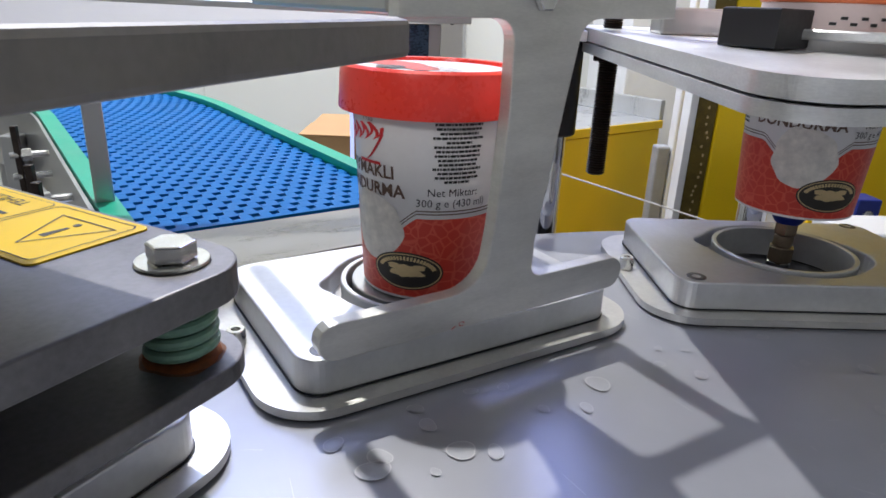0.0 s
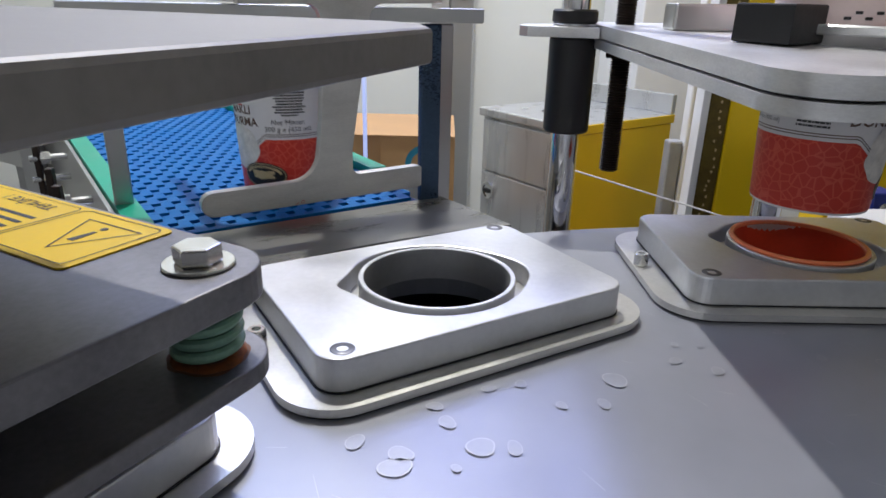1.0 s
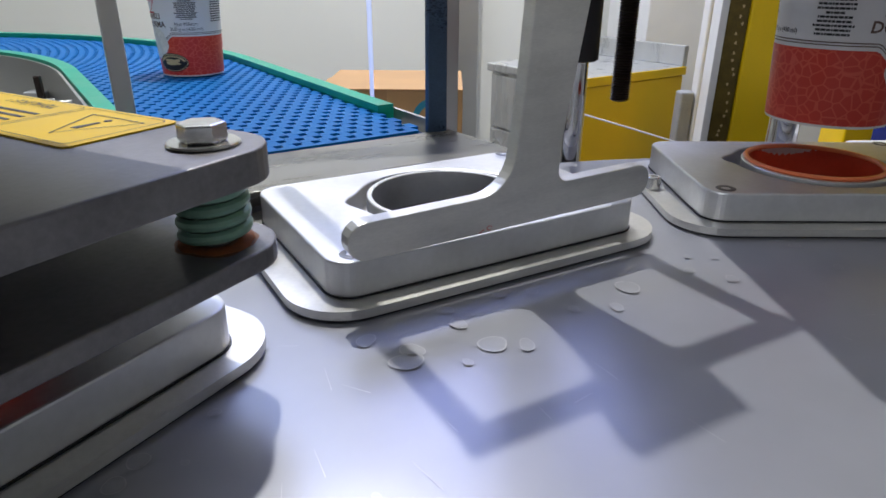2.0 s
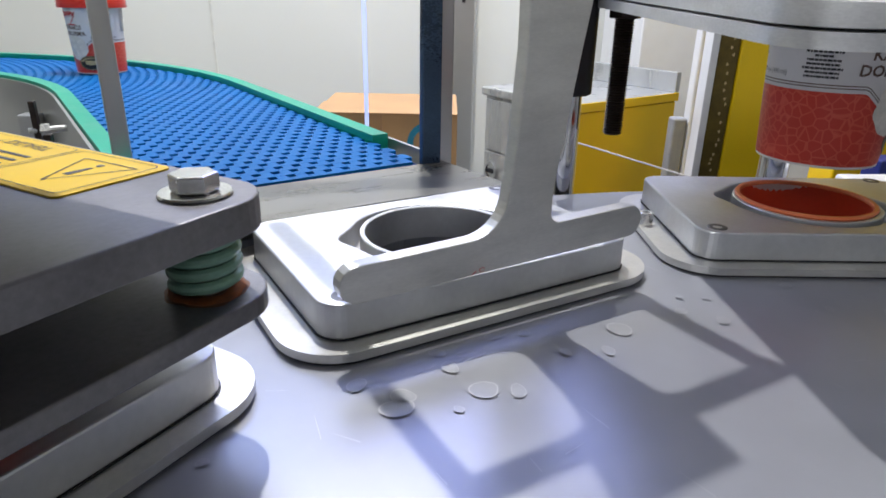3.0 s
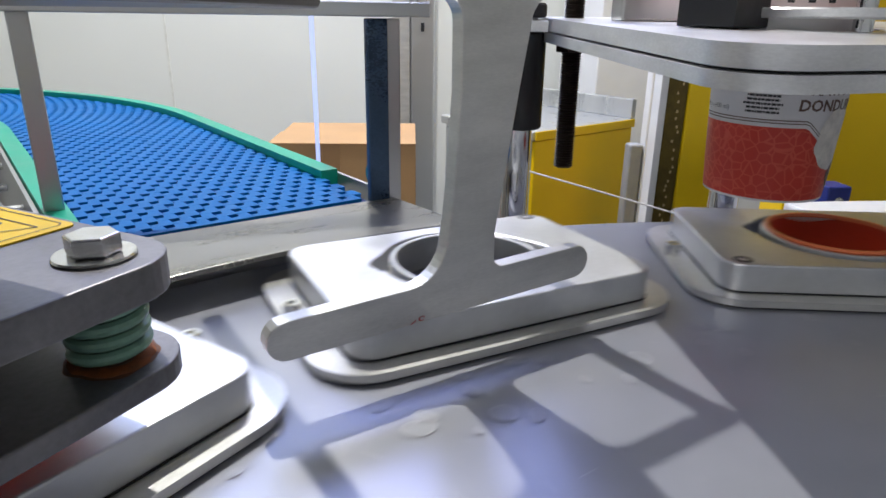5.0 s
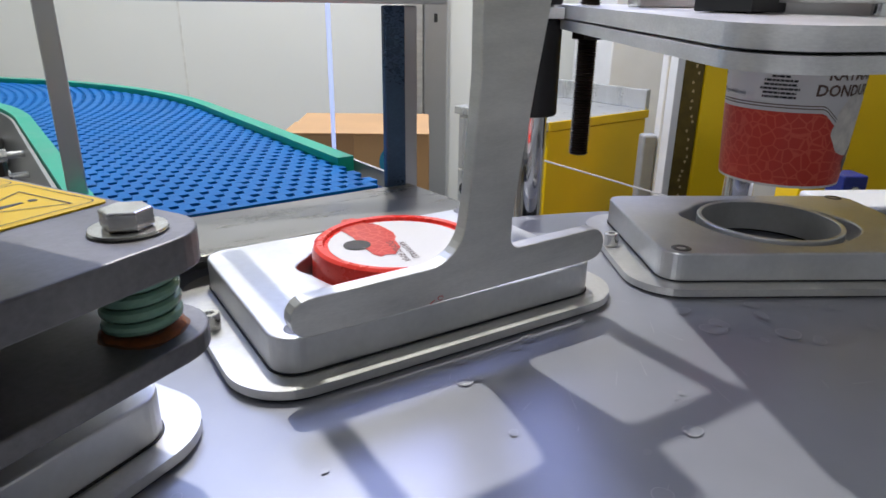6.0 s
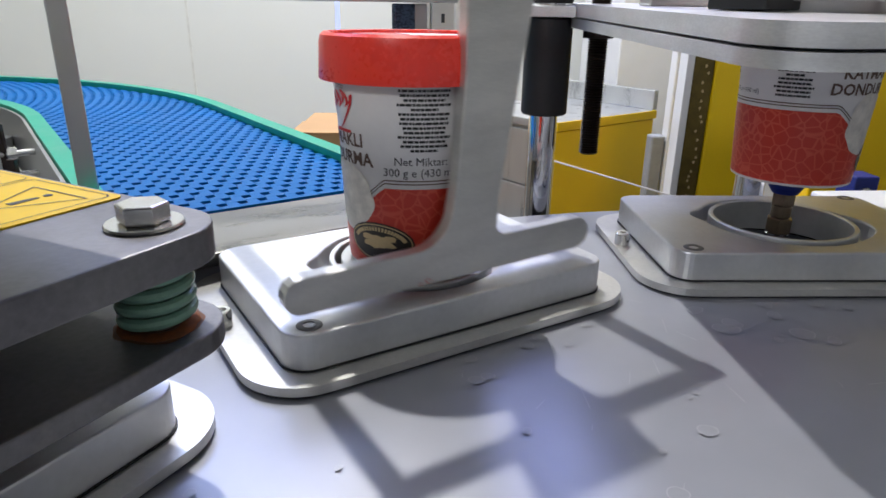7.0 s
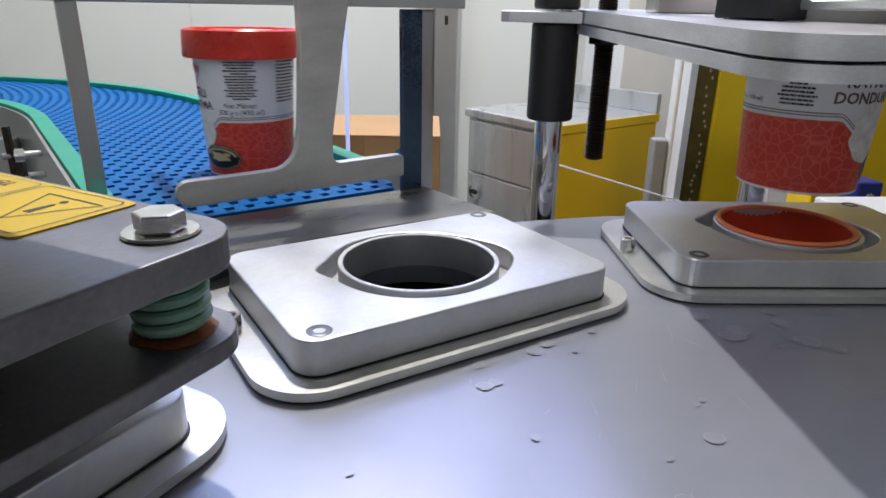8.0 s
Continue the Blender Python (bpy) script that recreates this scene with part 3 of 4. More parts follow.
ink = bmesh.new()
for k in range(14):
    a0, a1 = 2 * math.pi * k / 16, 2 * math.pi * (k + 1) / 16
    q = [(0.0016 * c * math.cos(a), 0.0012 * c * math.sin(a)) for a, c in ((a0, 1), (a1, 1), (a1, 0.72), (a0, 0.72))]
    ink.faces.new([ink.verts.new((-0.017 + x, -0.0043, 0.0022 + z)) for x, z in q])
ink.faces.new([ink.verts.new(p) for p in ((-0.0225, -0.0043, 0.0004), (-0.0200, -0.0043, 0.0018), (-0.0201, -0.0043, 0.0022), (-0.0227, -0.0043, 0.0008))])
part("pen_mark", ink, "script", pusher, "small red pen mark")

# ---- lifters under the table ----
lifter = thing("cup_lifter", "round steel lifter disc on a rod under the holder", "lifter")
part("disc", lathe([(0, 0.0), (0.0375, 0.0), (0.038, -0.0006), (0.038, -0.008), (0, -0.008)], 40), "steel", lifter, "", True)
part("rod", rod(0.008, -0.35, -0.008, 0.001, 20), "chrome", lifter, "", True)
sucker = thing("suction_lifter", "blue suction cup on a bronze nut and thin rod", "suction cup")
part("suction_cup", lathe([(0, 0.0), (0.013, 0.0), (0.0135, -0.0015), (0.009, -0.006), (0.0105, -0.009), (0.008, -0.013), (0, -0.013)], 32), "bluesuck", sucker, "", True)
part("nut", hexagon(0.0075, -0.021, -0.013), "brass", sucker)
part("collar", rod(0.0062, -0.030, -0.021, 0.001, 20), "brass", sucker, "", True)
part("nut", hexagon(0.0085, -0.040, -0.030), "brass", sucker)
part("rod", rod(0.0075, -0.36, -0.040, 0.001, 20), "chrome", sucker, "", True)

# ---- sealing head over the next holder ----
HEADX, HEADY = -0.0840, -0.1430
A3 = 58.0
head = thing("sealing_head", "sprung sealing head of two grey plates with a yellow sticker", "machine head", m=pose(HEADX, HEADY, 0, 0, 0, A3))
# local x runs along the edge that faces the table's middle, y outwards
def head_plate(z0, z1, grow=0.0):
    o = [(-0.26, -0.019 - grow), (-0.26, 0.20), (0.0205 + grow, 0.20)]
    for i in range(9):
        a = radians(0 - 90 * i / 8)
        o.append((0.0005 + (0.020 + grow) * math.cos(a), 0.001 + (0.020 + grow) * math.sin(a)))
    return prism(o, z0, z1, 0.0008)


part("upper_plate", head_plate(0.0775, 0.0890), "plate", head)
part("lower_plate", head_plate(0.0475, 0.0550), "plate", head)
part("washer", lathe([(0.0, 0.0892), (0.0115, 0.0892), (0.0118, 0.0897), (0.0114, 0.0904), (0, 0.0904)], 36), "bolt", head, "", True)
hx = hexagon(0.0078, 0.0905, 0.0965, 0.0007)
hx.transform(pose(0, 0, 0, 0, 0, 12))
part("hex_bolt", hx, "bolt", head)
path = []
for i in range(150):
    a = 2 * math.pi * i / 150 * 4.0
    path.append((0.0105 * math.cos(a), 0.0105 * math.sin(a), 0.0573 + 0.0185 * i / 149))
part("spring", sweep(path, 0.0021, 10), "spring", head, "green lacquered coil spring", True)
part("guide_pin", rod(0.005, 0.0545, 0.0780, 0.0005, 20), "steel", head, "", True)
stain = blob(0.0142, 0.0136, 48, 0.045, 8)
stain.transform(pose(0, 0, 0.05508))
part("rust_stain", stain, "ruststain", head, "dark brown rust stain")
crust = lathe([(0.0070, 0.0551), (0.0126, 0.0551), (0.0128, 0.0553), (0.0118, 0.0558), (0.0080, 0.0559)], 48)
for v_ in crust.verts:
    a = math.atan2(v_.co.y, v_.co.x)
    k = 1 + 0.035 * math.sin(3 * a + 1.0) + 0.025 * math.sin(7 * a) + 0.015 * math.sin(13 * a)
    v_.co.x, v_.co.y = v_.co.x * k, v_.co.y * k
part("rust_crust", crust, "rust", head, "orange rust round the spring's foot", True)
part("press_block", bbox(-0.235, -0.020, 0.022, 0.19, 0.0435, 0.0474, 0.002), "black", head)
st = prism(rrect(0.0222, 0.066, 0.003, 5, -0.0050, 0.0980), 0.0891, 0.0897, 0.0)
sticker = part("sticker", st, "sticker", head, "yellow warning sticker with black print")


def line_loop(pts, w, z):
    bm = bmesh.new()
    n = len(pts)
    cx, cy = sum(p[0] for p in pts) / n, sum(p[1] for p in pts) / n
    a = [bm.verts.new((x, y, z)) for x, y in pts]
    b = []
    for x, y in pts:
        d = math.hypot(x - cx, y - cy)
        b.append(bm.verts.new((x - (x - cx) / d * w, y - (y - cy) / d * w, z)))
    for i in range(n):
        j = (i + 1) % n
        bm.faces.new((a[i], a[j], b[j], b[i]))
    return bm


part("sticker_frame", line_loop(rrect(0.0200, 0.0230, 0.003, 5, -0.0050, 0.0580), 0.0006, 0.0899), "ink", sticker)
part("sticker_frame", line_loop(rrect(0.0200, 0.0390, 0.003, 5, -0.0050, 0.1220), 0.0006, 0.0899), "ink", sticker)
part("warning_triangle", line_loop([(-0.0185, 0.0545), (0.0085, 0.0390), (0.0085, 0.0700)], 0.0012, 0.0899), "ink", sticker)
ex = prism([(-0.0095, 0.0528), (0.0005, 0.0537), (0.0005, 0.0553), (-0.0095, 0.0562)], 0.08975, 0.0899)
prism(circle(0.0015, 12, 0.0040, 0.0545), 0.08975, 0.0899, bm=ex)
part("exclamation_mark", ex, "ink", sticker)
tx = letters("TEHLİKE !", 0.0075)
tx.transform(pose(0.0090, 0.1100, 0.0899, 0, 0, 90))
part("sticker_writing", tx, "ink", sticker)
bars = bmesh.new()
for i in range(4):
    box(-0.0200 + 0.0055 * i, -0.0180 + 0.0055 * i, 0.088, 0.150 - 0.008 * (i % 2), 0.0898, 0.0899, bm=bars)
part("sticker_small_print", bars, "ink", sticker)

# ---- thick machine plate close to the eye ----
ov = thing("press_frame", "thick grey machined plate of the press frame", "machine plate")
o = [(-0.095, -0.400), (-0.0100, -0.197), (-0.0115, -0.180), (-0.0190, -0.1623), (-0.30, -0.007), (-0.40, -0.27)]
part("plate", prism(o, 0.1590, 0.1668, 0.0012), "press", ov)
part("column", bbox(-0.36, -0.33, -0.26, -0.23, FLOOR_Z, 0.1588, 0.002), "steel", ov)

# ---- transfer plate between table and belt ----
dead = thing("transfer_plate", "stainless transfer plate between turntable and belt", "transfer plate", m=pose(0, 0, 0, 0, 0, FACE))
edge_arc = [(u, math.sqrt(0.5595 ** 2 - u * u) - RING_R) for u in np.linspace(-0.30, 0.099, 24)]
part("sheet", prism([*edge_arc, (0.090, 0.147), (-0.30, 0.132)], 0.0180, 0.0215, 0.0004), "dead", dead)
part("bracket", bbox(-0.27, 0.06, 0.105, 0.122, -0.30, 0.0178, 0.002), "steel", dead)

# ---- belt conveyor ----
BELT_A, BELT_W, BELT_Z = 121.5, 0.205, 0.0215
BD = Vector((math.cos(radians(BELT_A)), math.sin(radians(BELT_A)), 0))
BN = Vector((BD.y, -BD.x, 0))                      # to the right of the run
B0 = Vector((-0.1195, 0.158, 0))                   # middle of the belt where its guides begin
S_BEND, R_BEND = 0.42, 0.68


def belt_at(s, off, z):
    """A point s along the belt and off to the right of its middle; past the bend it curves to the left."""
    if s <= S_BEND:
        p = B0 + BD * s + BN * off
    else:
        a = (s - S_BEND) / R_BEND
        c = B0 + BD * S_BEND - BN * R_BEND
        p = c + (BN * math.cos(a) + BD * math.sin(a)) * (R_BEND + off)
    return Vector((p.x, p.y, z))


def belt_turn(s):
    return BELT_A + (0 if s <= S_BEND else math.degrees((s - S_BEND) / R_BEND))


def ribbon(offs, zs, s0, s1, n=60):
    """A profile of (off, z) corners carried along the belt."""
    bm = bmesh.new()
    rows = [[bm.verts.new(belt_at(s0 + (s1 - s0) * i / n, o_, z_)) for o_, z_ in zip(offs, zs)] for i in range(n + 1)]
    k = len(offs)
    for a, b in zip(rows, rows[1:]):
        for j in range(k):
            bm.faces.new((a[j], a[(j + 1) % k], b[(j + 1) % k], b[j]))
    bm.faces.new(rows[0])
    bm.faces.new(rows[-1][::-1])
    return bm


conv = thing("belt_conveyor", "curved conveyor with a blue modular belt and green guides", "conveyor")
H = BELT_W / 2
belt = part("belt", ribbon([-H, H, H, -H], [BELT_Z - 0.0075, BELT_Z - 0.0075, BELT_Z - 0.004, BELT_Z - 0.004], -0.045, 1.45, 90), "beltshade", conv, "blue modular plastic belt")
for sgn, s0 in ((1, 0.03), (-1, -0.035)):
    a, b = sgn * (H + 0.0005), sgn * (H + 0.0125)
    part("guide", ribbon([a, b, b, a - sgn * 0.004, a - sgn * 0.004], [BELT_Z - 0.008, BELT_Z - 0.008, BELT_Z + 0.0072, BELT_Z + 0.0072, BELT_Z + 0.001], s0, 1.45, 90), "green", conv, "green plastic guide strip", )
    a, b = sgn * (H + 0.0135), sgn * (H + 0.0165)
    part("side_rail", ribbon([a, b, b, a], [BELT_Z - 0.09, BELT_Z - 0.09, BELT_Z + 0.003, BELT_Z + 0.003], -0.05, 1.45, 90), "steel", conv)
for s in (0.12, 0.55, 1.0):
    for sgn in (-1, 1):
        p = belt_at(s, sgn * (H + 0.03), 0)
        part("leg", bbox(p.x - 0.012, p.x + 0.012, p.y - 0.012, p.y + 0.012, FLOOR_Z, BELT_Z - 0.03, 0.002), "steel", conv)
# clamps with bolts on the side
for s in (0.055, 0.115, 0.30):
    for dz in (0.0, -0.022):
        c0, c1 = belt_at(s, -(H + 0.017), BELT_Z - 0.012 + dz), belt_at(s, -(H + 0.052), BELT_Z - 0.012 + dz)
        part("clamp_bolt", sweep([c0, c0.lerp(c1, 0.5), c1], 0.0035, 10), "bolt", conv, "", True)
        part("clamp_nut", sweep([c0.lerp(c1, 0.45), c0.lerp(c1, 0.7)], 0.0068, 6), "bolt", conv)
    pm = belt_at(s, -(H + 0.044), 0)
    part("clamp_rod", bbox(pm.x - 0.003, pm.x + 0.003, pm.y - 0.003, pm.y + 0.003, BELT_Z - 0.09, BELT_Z + 0.018, 0.0008), "blacksteel", conv)

# ---- gantry behind the transfer plate ----
gan = thing("gantry", "steel gantry of two posts and a cross beam", "gantry")


def gpost(x, y, hx, hy, z0, z1, mat, lab=""):
    b = bbox(-hx, hx, -hy, hy, z0, z1, 0.0012)
    b.transform(pose(x, y, 0, 0, 0, 26))
    return part("post", b, mat, gan, lab)


gpost(-0.0005, 0.166, 0.0085, 0.0030, -0.30, 0.156, "bluepost", "post face still covered in blue film")
gpost(0.0060, 0.1735, 0.0110, 0.0040, -0.30, 0.156, "steel")
gpost(-0.2245, 0.124, 0.0064, 0.0064, -0.30, 0.158, "steel")
bm = bbox(-0.135, 0.152, -0.012, 0.012, 0.157, 0.167, 0.001)
bm.transform(pose(-0.112, 0.146, 0, 0, 0, 11.5))
part("beam", bm, "steel", gan)

# clear guard behind the belt: emissive bars stand in for light caught in its edges
gd = thing("guard_panel", "edge lines of a clear guard, their caught light painted as glow", "guard")
part("edge", bbox(-0.0655, -0.0615, 0.3485, 0.352, -0.02, 0.60, 0.0004), "edgeglow", gd)

part("edge", sweep([(0.165, 0.45, -0.0165), (0.400, 0.45, -0.0850)], 0.0011, 8), "edgereflection", gd)

# ---- cup dispenser ----
disp = thing("cup_dispenser", "two stacked aluminium dispenser plates on shafts", "dispenser")
D_TOP = 0.1505


def disp_outline(g=0.0):
    o_ = [(0.140, 0.215), (0.127 - g, 0.205), (0.1265 - g, 0.150), (0.1255 - g, -0.080)]
    for k in range(29):
        a = radians(180 + 100 * k / 28)
        o_.append((0.1525 + (0.027 + g) * math.cos(a), -0.082 + (0.027 + g) * math.sin(a)))
    return o_ + [(0.56, -0.035 - g), (0.56, 0.215)]


LEAN = Matrix(((1, 0, 0, 0), (0, 1, 0, 0), (0, 0.027, 1, 0.0027), (0, 0, 0, 1)))   # the plates fall a little towards the table's middle


def leaning(bm):
    bm.transform(LEAN)
    return bm


HANG = circle(0.0462, 48, C_IN.x, C_IN.y)
part("upper_plate", leaning(pierced(disp_outline(), [HANG], D_TOP - 0.0090, D_TOP)), "discplate", disp)
part("lower_plate", leaning(pierced(disp_outline(0.0008), [HANG], D_TOP - 0.0170, D_TOP - 0.0104)), "discplate", disp)
part("spacer", leaning(pierced(disp_outline(-0.006), [HANG], D_TOP - 0.0103, D_TOP - 0.0091)), "black", disp)
part("ear", leaning(prism([(0.068, 0.178), (0.073, 0.171), (0.1255, 0.160), (0.1255, 0.212), (0.075, 0.192)], D_TOP - 0.0095, D_TOP - 0.0015, 0.0008)), "discplate", disp)


def upright(name, x, y, r, z0, z1, mat, n=32, bev=0.0015):
    b = rod(r, z0, z1, bev, n)
    b.transform(pose(x, y, 0))
    return part(name, b, mat, disp, "", True)


upright("sleeve", 0.1120, 0.1850, 0.0183, 0.0745, D_TOP - 0.0025, "black")
upright("sleeve", 0.1120, 0.1850, 0.0175, D_TOP + 0.0075, D_TOP + 0.018, "black")
upright("shaft", 0.1120, 0.1850, 0.0112, -0.40, 0.42, "chrome")
# threaded rod: a stack of thread ridges
prof = [(0, 0.0425), (0.0062, 0.0425)]
z = 0.044
while z < 0.215:
    prof += [(0.0079, z), (0.0066, z + 0.0010)]
    z += 0.0020
prof += [(0.0, z)]
b = lathe(prof, 24)
b.transform(pose(0.1510, 0.1830, 0))
part("threaded_rod", b, "blacksteel", disp, "blackened threaded rod")
part("nut", prism(circle(0.0125, 6, 0.1510, 0.1830), D_TOP - 0.0175, D_TOP - 0.0100, 0.0008), "blacksteel", disp)
b = rod(0.0125, -0.40, 0.40, 0.001)
b.transform(pose(0.304, 0.200, 0))
part("shaft", b, "chrome", disp, "", True)
b = rod(0.0195, 0.068, D_TOP - 0.0095, 0.0015)
b.transform(pose(0.304, 0.200, 0))
part("sleeve", b, "black", disp, "", True)
part("clamp_block", prism([(0.183, 0.004), (0.217, 0.030), (0.199, 0.060), (0.166, 0.034)], D_TOP + 0.0040, D_TOP + 0.0245, 0.001), "black", disp, "black plastic clamp block")
gr = lathe([(0.0470, D_TOP + 0.0090), (0.0640, D_TOP + 0.0090), (0.0650, D_TOP + 0.0100), (0.0650, D_TOP + 0.0135), (0.0640, D_TOP + 0.0145), (0.0470, D_TOP + 0.0145)], 56, closed=True)
gr.transform(pose(C_IN.x + 0.020, C_IN.y - 0.006, 0))
part("guide_ring", gr, "discplate", disp, "", True)
part("rail", bbox(0.165, 0.215, 0.120, 0.142, D_TOP + 0.0060, D_TOP + 0.024, 0.002), "steel", disp)
for dx, dy in ((-0.002, -0.052), (0.058, -0.046), (-0.02, 0.056)):
    b = rod(0.005, D_TOP + 0.0005, 0.55, 0.0008, 20)
    b.transform(pose(C_IN.x + 0.01 + dx, C_IN.y + dy, 0))
    part("magazine_rod", b, "chrome", disp, "", True)

# nested empty cups standing in the magazine
for i in range(9):
    n = thing("paper_cup", "empty paper cup nested in the magazine stack", "cup", "stacked cups in the magazine", pose(C_IN.x, C_IN.y, 0.0545 + 0.112 + 0.0168 * i - 0.0040))
    part("rim", lathe([(R1 - 0.001, 0.0), (R1 + 0.0012, 0.0002), (R1 + 0.0013, 0.0009), (R1 - 0.0005, 0.0012), (R1 - 0.0015, 0.0010)], 48, closed=True), "rim", n, "", True)
    part("wall", lathe([(R1 - 0.0012, 0.0013), (R1 - 0.0002, 0.0013), (R1 + 0.0004, 0.0164), (R1 - 0.0010, 0.0164)], 48, closed=True), "pinkcup", n, "", True)
    sp = bmesh.new()
    for j in range(6):
        merge(sp, strip(-0.016 + j * 0.005, -0.0125 + j * 0.005, 0.0050 + 0.003 * (j % 2), 0.0066 + 0.003 * (j % 2), 2))
    for v_ in sp.verts:
        a = v_.co.x / R1 - 0.25
        v_.co = Vector(((R1 + 0.0006) * math.sin(a), -(R1 + 0.0006) * math.cos(a), v_.co.y))
    part("small_print", sp, "ink", n)

# ---- behind the dispenser: stainless and yellow cabinet, mast, box ----
cab = thing("cabinet", "stainless steel cabinet with yellow side and round lock", "cabinet", m=pose(0.294, 0.900, 0, 0, 0, 33.2))
part("body", bbox(0.004, 0.312, 0.004, 0.270, FLOOR_Z, -0.0665, 0.003), "stainbox", cab)
part("worktop", bbox(-0.006, 0.318, -0.006, 0.276, -0.066, -0.048, 0.003), "stainbox", cab)
part("backsplash", bbox(0.304, 0.318, -0.006, 0.276, -0.0478, -0.006, 0.002), "stainbox", cab)
part("drawer_front", bbox(-0.003, 0.0035, 0.012, 0.262, -0.186, -0.072, 0.002), "stainbox", cab)
part("door", bbox(-0.003, 0.0035, 0.012, 0.262, -0.70, -0.190, 0.002), "stainbox", cab)
# Yellow reflection on the worktop's edge, put in as a coloured strip.
part("edge_strip", bbox(0.002, 0.314, -0.0100, -0.0062, -0.066, -0.0485, 0.001), "yellow", cab, "yellow strip that stands in for a reflection on the worktop's edge")
part("side_panel", bbox(0.004, 0.312, -0.005, 0.0035, -0.90, -0.068, 0.002), "yellow", cab, "yellow painted panel")
lk = lathe([(0.0, 0.0), (0.018, 0.0), (0.020, 0.002), (0.020, 0.006), (0.015, 0.006), (0.014, 0.003), (0, 0.003)], 28)
lk.transform(pose(-0.0035, 0.232, -0.232, 0, -90, 0))
lock = part("lock", lk, "chrome", cab, "", True)
lk = prism(rrect(0.004, 0.012, 0.003), 0, 0.004, 0.0005)
lk.transform(pose(-0.0070, 0.232, -0.232, 0, -90, 0))
part("lock_knob", lk, "black", lock)
part("cutout_rim", lathe([(0.028, -0.0475), (0.030, -0.0465), (0.032, -0.0475)], 32, m=pose(0.10, 0.14, 0)), "black", cab, "", True)

mast = thing("lift_mast", "yellow painted mast with a dark perforated strip", "mast", m=pose(0.398, 0.52, 0, 0, 0, -14))
part("column", bbox(0.014, 0.066, 0.0, 0.07, FLOOR_Z, 1.2, 0.003), "yellow", mast)
part("strip", bbox(-0.012, 0.0135, 0.004, 0.06, FLOOR_Z, 1.2, 0.001), "strip", mast)
part("edge_profile", bbox(-0.022, -0.0125, 0.0, 0.06, FLOOR_Z, 1.2, 0.001), "whitep", mast)
rngm = random.Random(2)
zz = -0.20
while zz < 0.30:
    b = blob(0.0016, 0.0022, 10, 0.25, int(zz * 1000) % 97)
    b.transform(pose(rngm.uniform(-0.002, 0.008), 0.0036, zz, 90, 0, 0))
    part("glint_hole", b, "gold", mast)
    zz += rngm.uniform(0.006, 0.013)
mast2 = thing("lift_mast", "plain yellow painted mast behind the dispenser", "mast", m=pose(0.66, 0.56, 0, 0, 0, -14))
part("column", bbox(-0.05, 0.20, 0.0, 0.10, FLOOR_Z, 1.2, 0.003), "yellow", mast2)
ward = thing("white_cabinet", "tall plain white cabinet door behind the cabinet", "cabinet", m=pose(0.55, 1.32, 0))
part("body", bbox(0.0, 0.9, 0.0, 0.35, FLOOR_Z, 1.4, 0.004), "whitep", ward)
cond = thing("conduit", "grey conduit running up beside the yellow cabinet", "pipe")
part("pipe", bbox(0.492, 0.520, 0.90, 0.93, FLOOR_Z, -0.075, 0.004), "pvc", cond)
part("pipe", bbox(0.522, 0.575, 0.90, 0.93, FLOOR_Z, 1.2, 0.004), "whitep", cond)

wb = thing("side_guide", "white plastic guide block beside the turntable", "guide block")
part("block", bbox(0.375, 0.52, 0.155, 0.22, -0.04, 0.000, 0.003), "whitep", wb)
part("support", bbox(0.40, 0.44, 0.19, 0.22, FLOOR_Z, -0.0405, 0.002), "steel", wb)
br = thing("sensor_bracket", "navy blue bracket with a round bolt head", "bracket")
part("body", bbox(0.478, 0.505, 0.300, 0.33, -0.04, -0.008, 0.002), "bluesuck", br)
part("bolt", lathe([(0, 0.0), (0.004, 0.0), (0.0055, 0.002), (0.0055, 0.004)], 20, m=pose(0.489, 0.2995, -0.024, 90, 0, 0)), "bolt", br, "", True)
part("arm", bbox(0.485, 0.50, 0.305, 0.325, FLOOR_Z, -0.0405, 0.002), "steel", br)

carton = thing("carton", "brown cardboard carton with a teal printed mark", "box", m=pose(-0.175, 0.83, -0.036, 0, 0, -3))
part("body", bbox(-0.02, 0.24, 0.0, 0.25, -0.24, -0.022, 0.002), "card", carton)
fl = bbox(-0.02, 0.24, -0.002, 0.12, -0.022, -0.0195, 0.0005)
part("flap", fl, "card", carton)
part("tape", bbox(0.075, 0.105, -0.0015, -0.0002, -0.075, -0.020, 0.0003), "tape", carton)
cg = bmesh.new()
va = [cg.verts.new((0.186 + 0.036 * math.cos(a), -0.0008, -0.072 + 0.036 * math.sin(a))) for a in np.linspace(radians(40), radians(300), 24)]
vb = [cg.verts.new((0.186 + 0.025 * math.cos(a), -0.0008, -0.072 + 0.024 * math.sin(a))) for a in np.linspace(radians(40), radians(300), 24)]
for i in range(23):
    cg.faces.new((va[i], va[i + 1], vb[i + 1], vb[i]))
part("printed_mark", cg, "logo", carton)
stand = thing("carton_stand", "steel stand under the carton", "stand", m=pose(-0.175, 0.83, 0, 0, 0, -3))
part("top", bbox(-0.05, 0.27, -0.02, 0.28, -0.30, -0.2768, 0.002), "steel", stand)
for x, y in ((-0.03, 0.0), (0.25, 0.0), (-0.03, 0.26), (0.25, 0.26)):
    part("leg", bbox(x - 0.01, x + 0.01, y - 0.01, y + 0.01, FLOOR_Z, -0.3005, 0.001), "steel", stand)

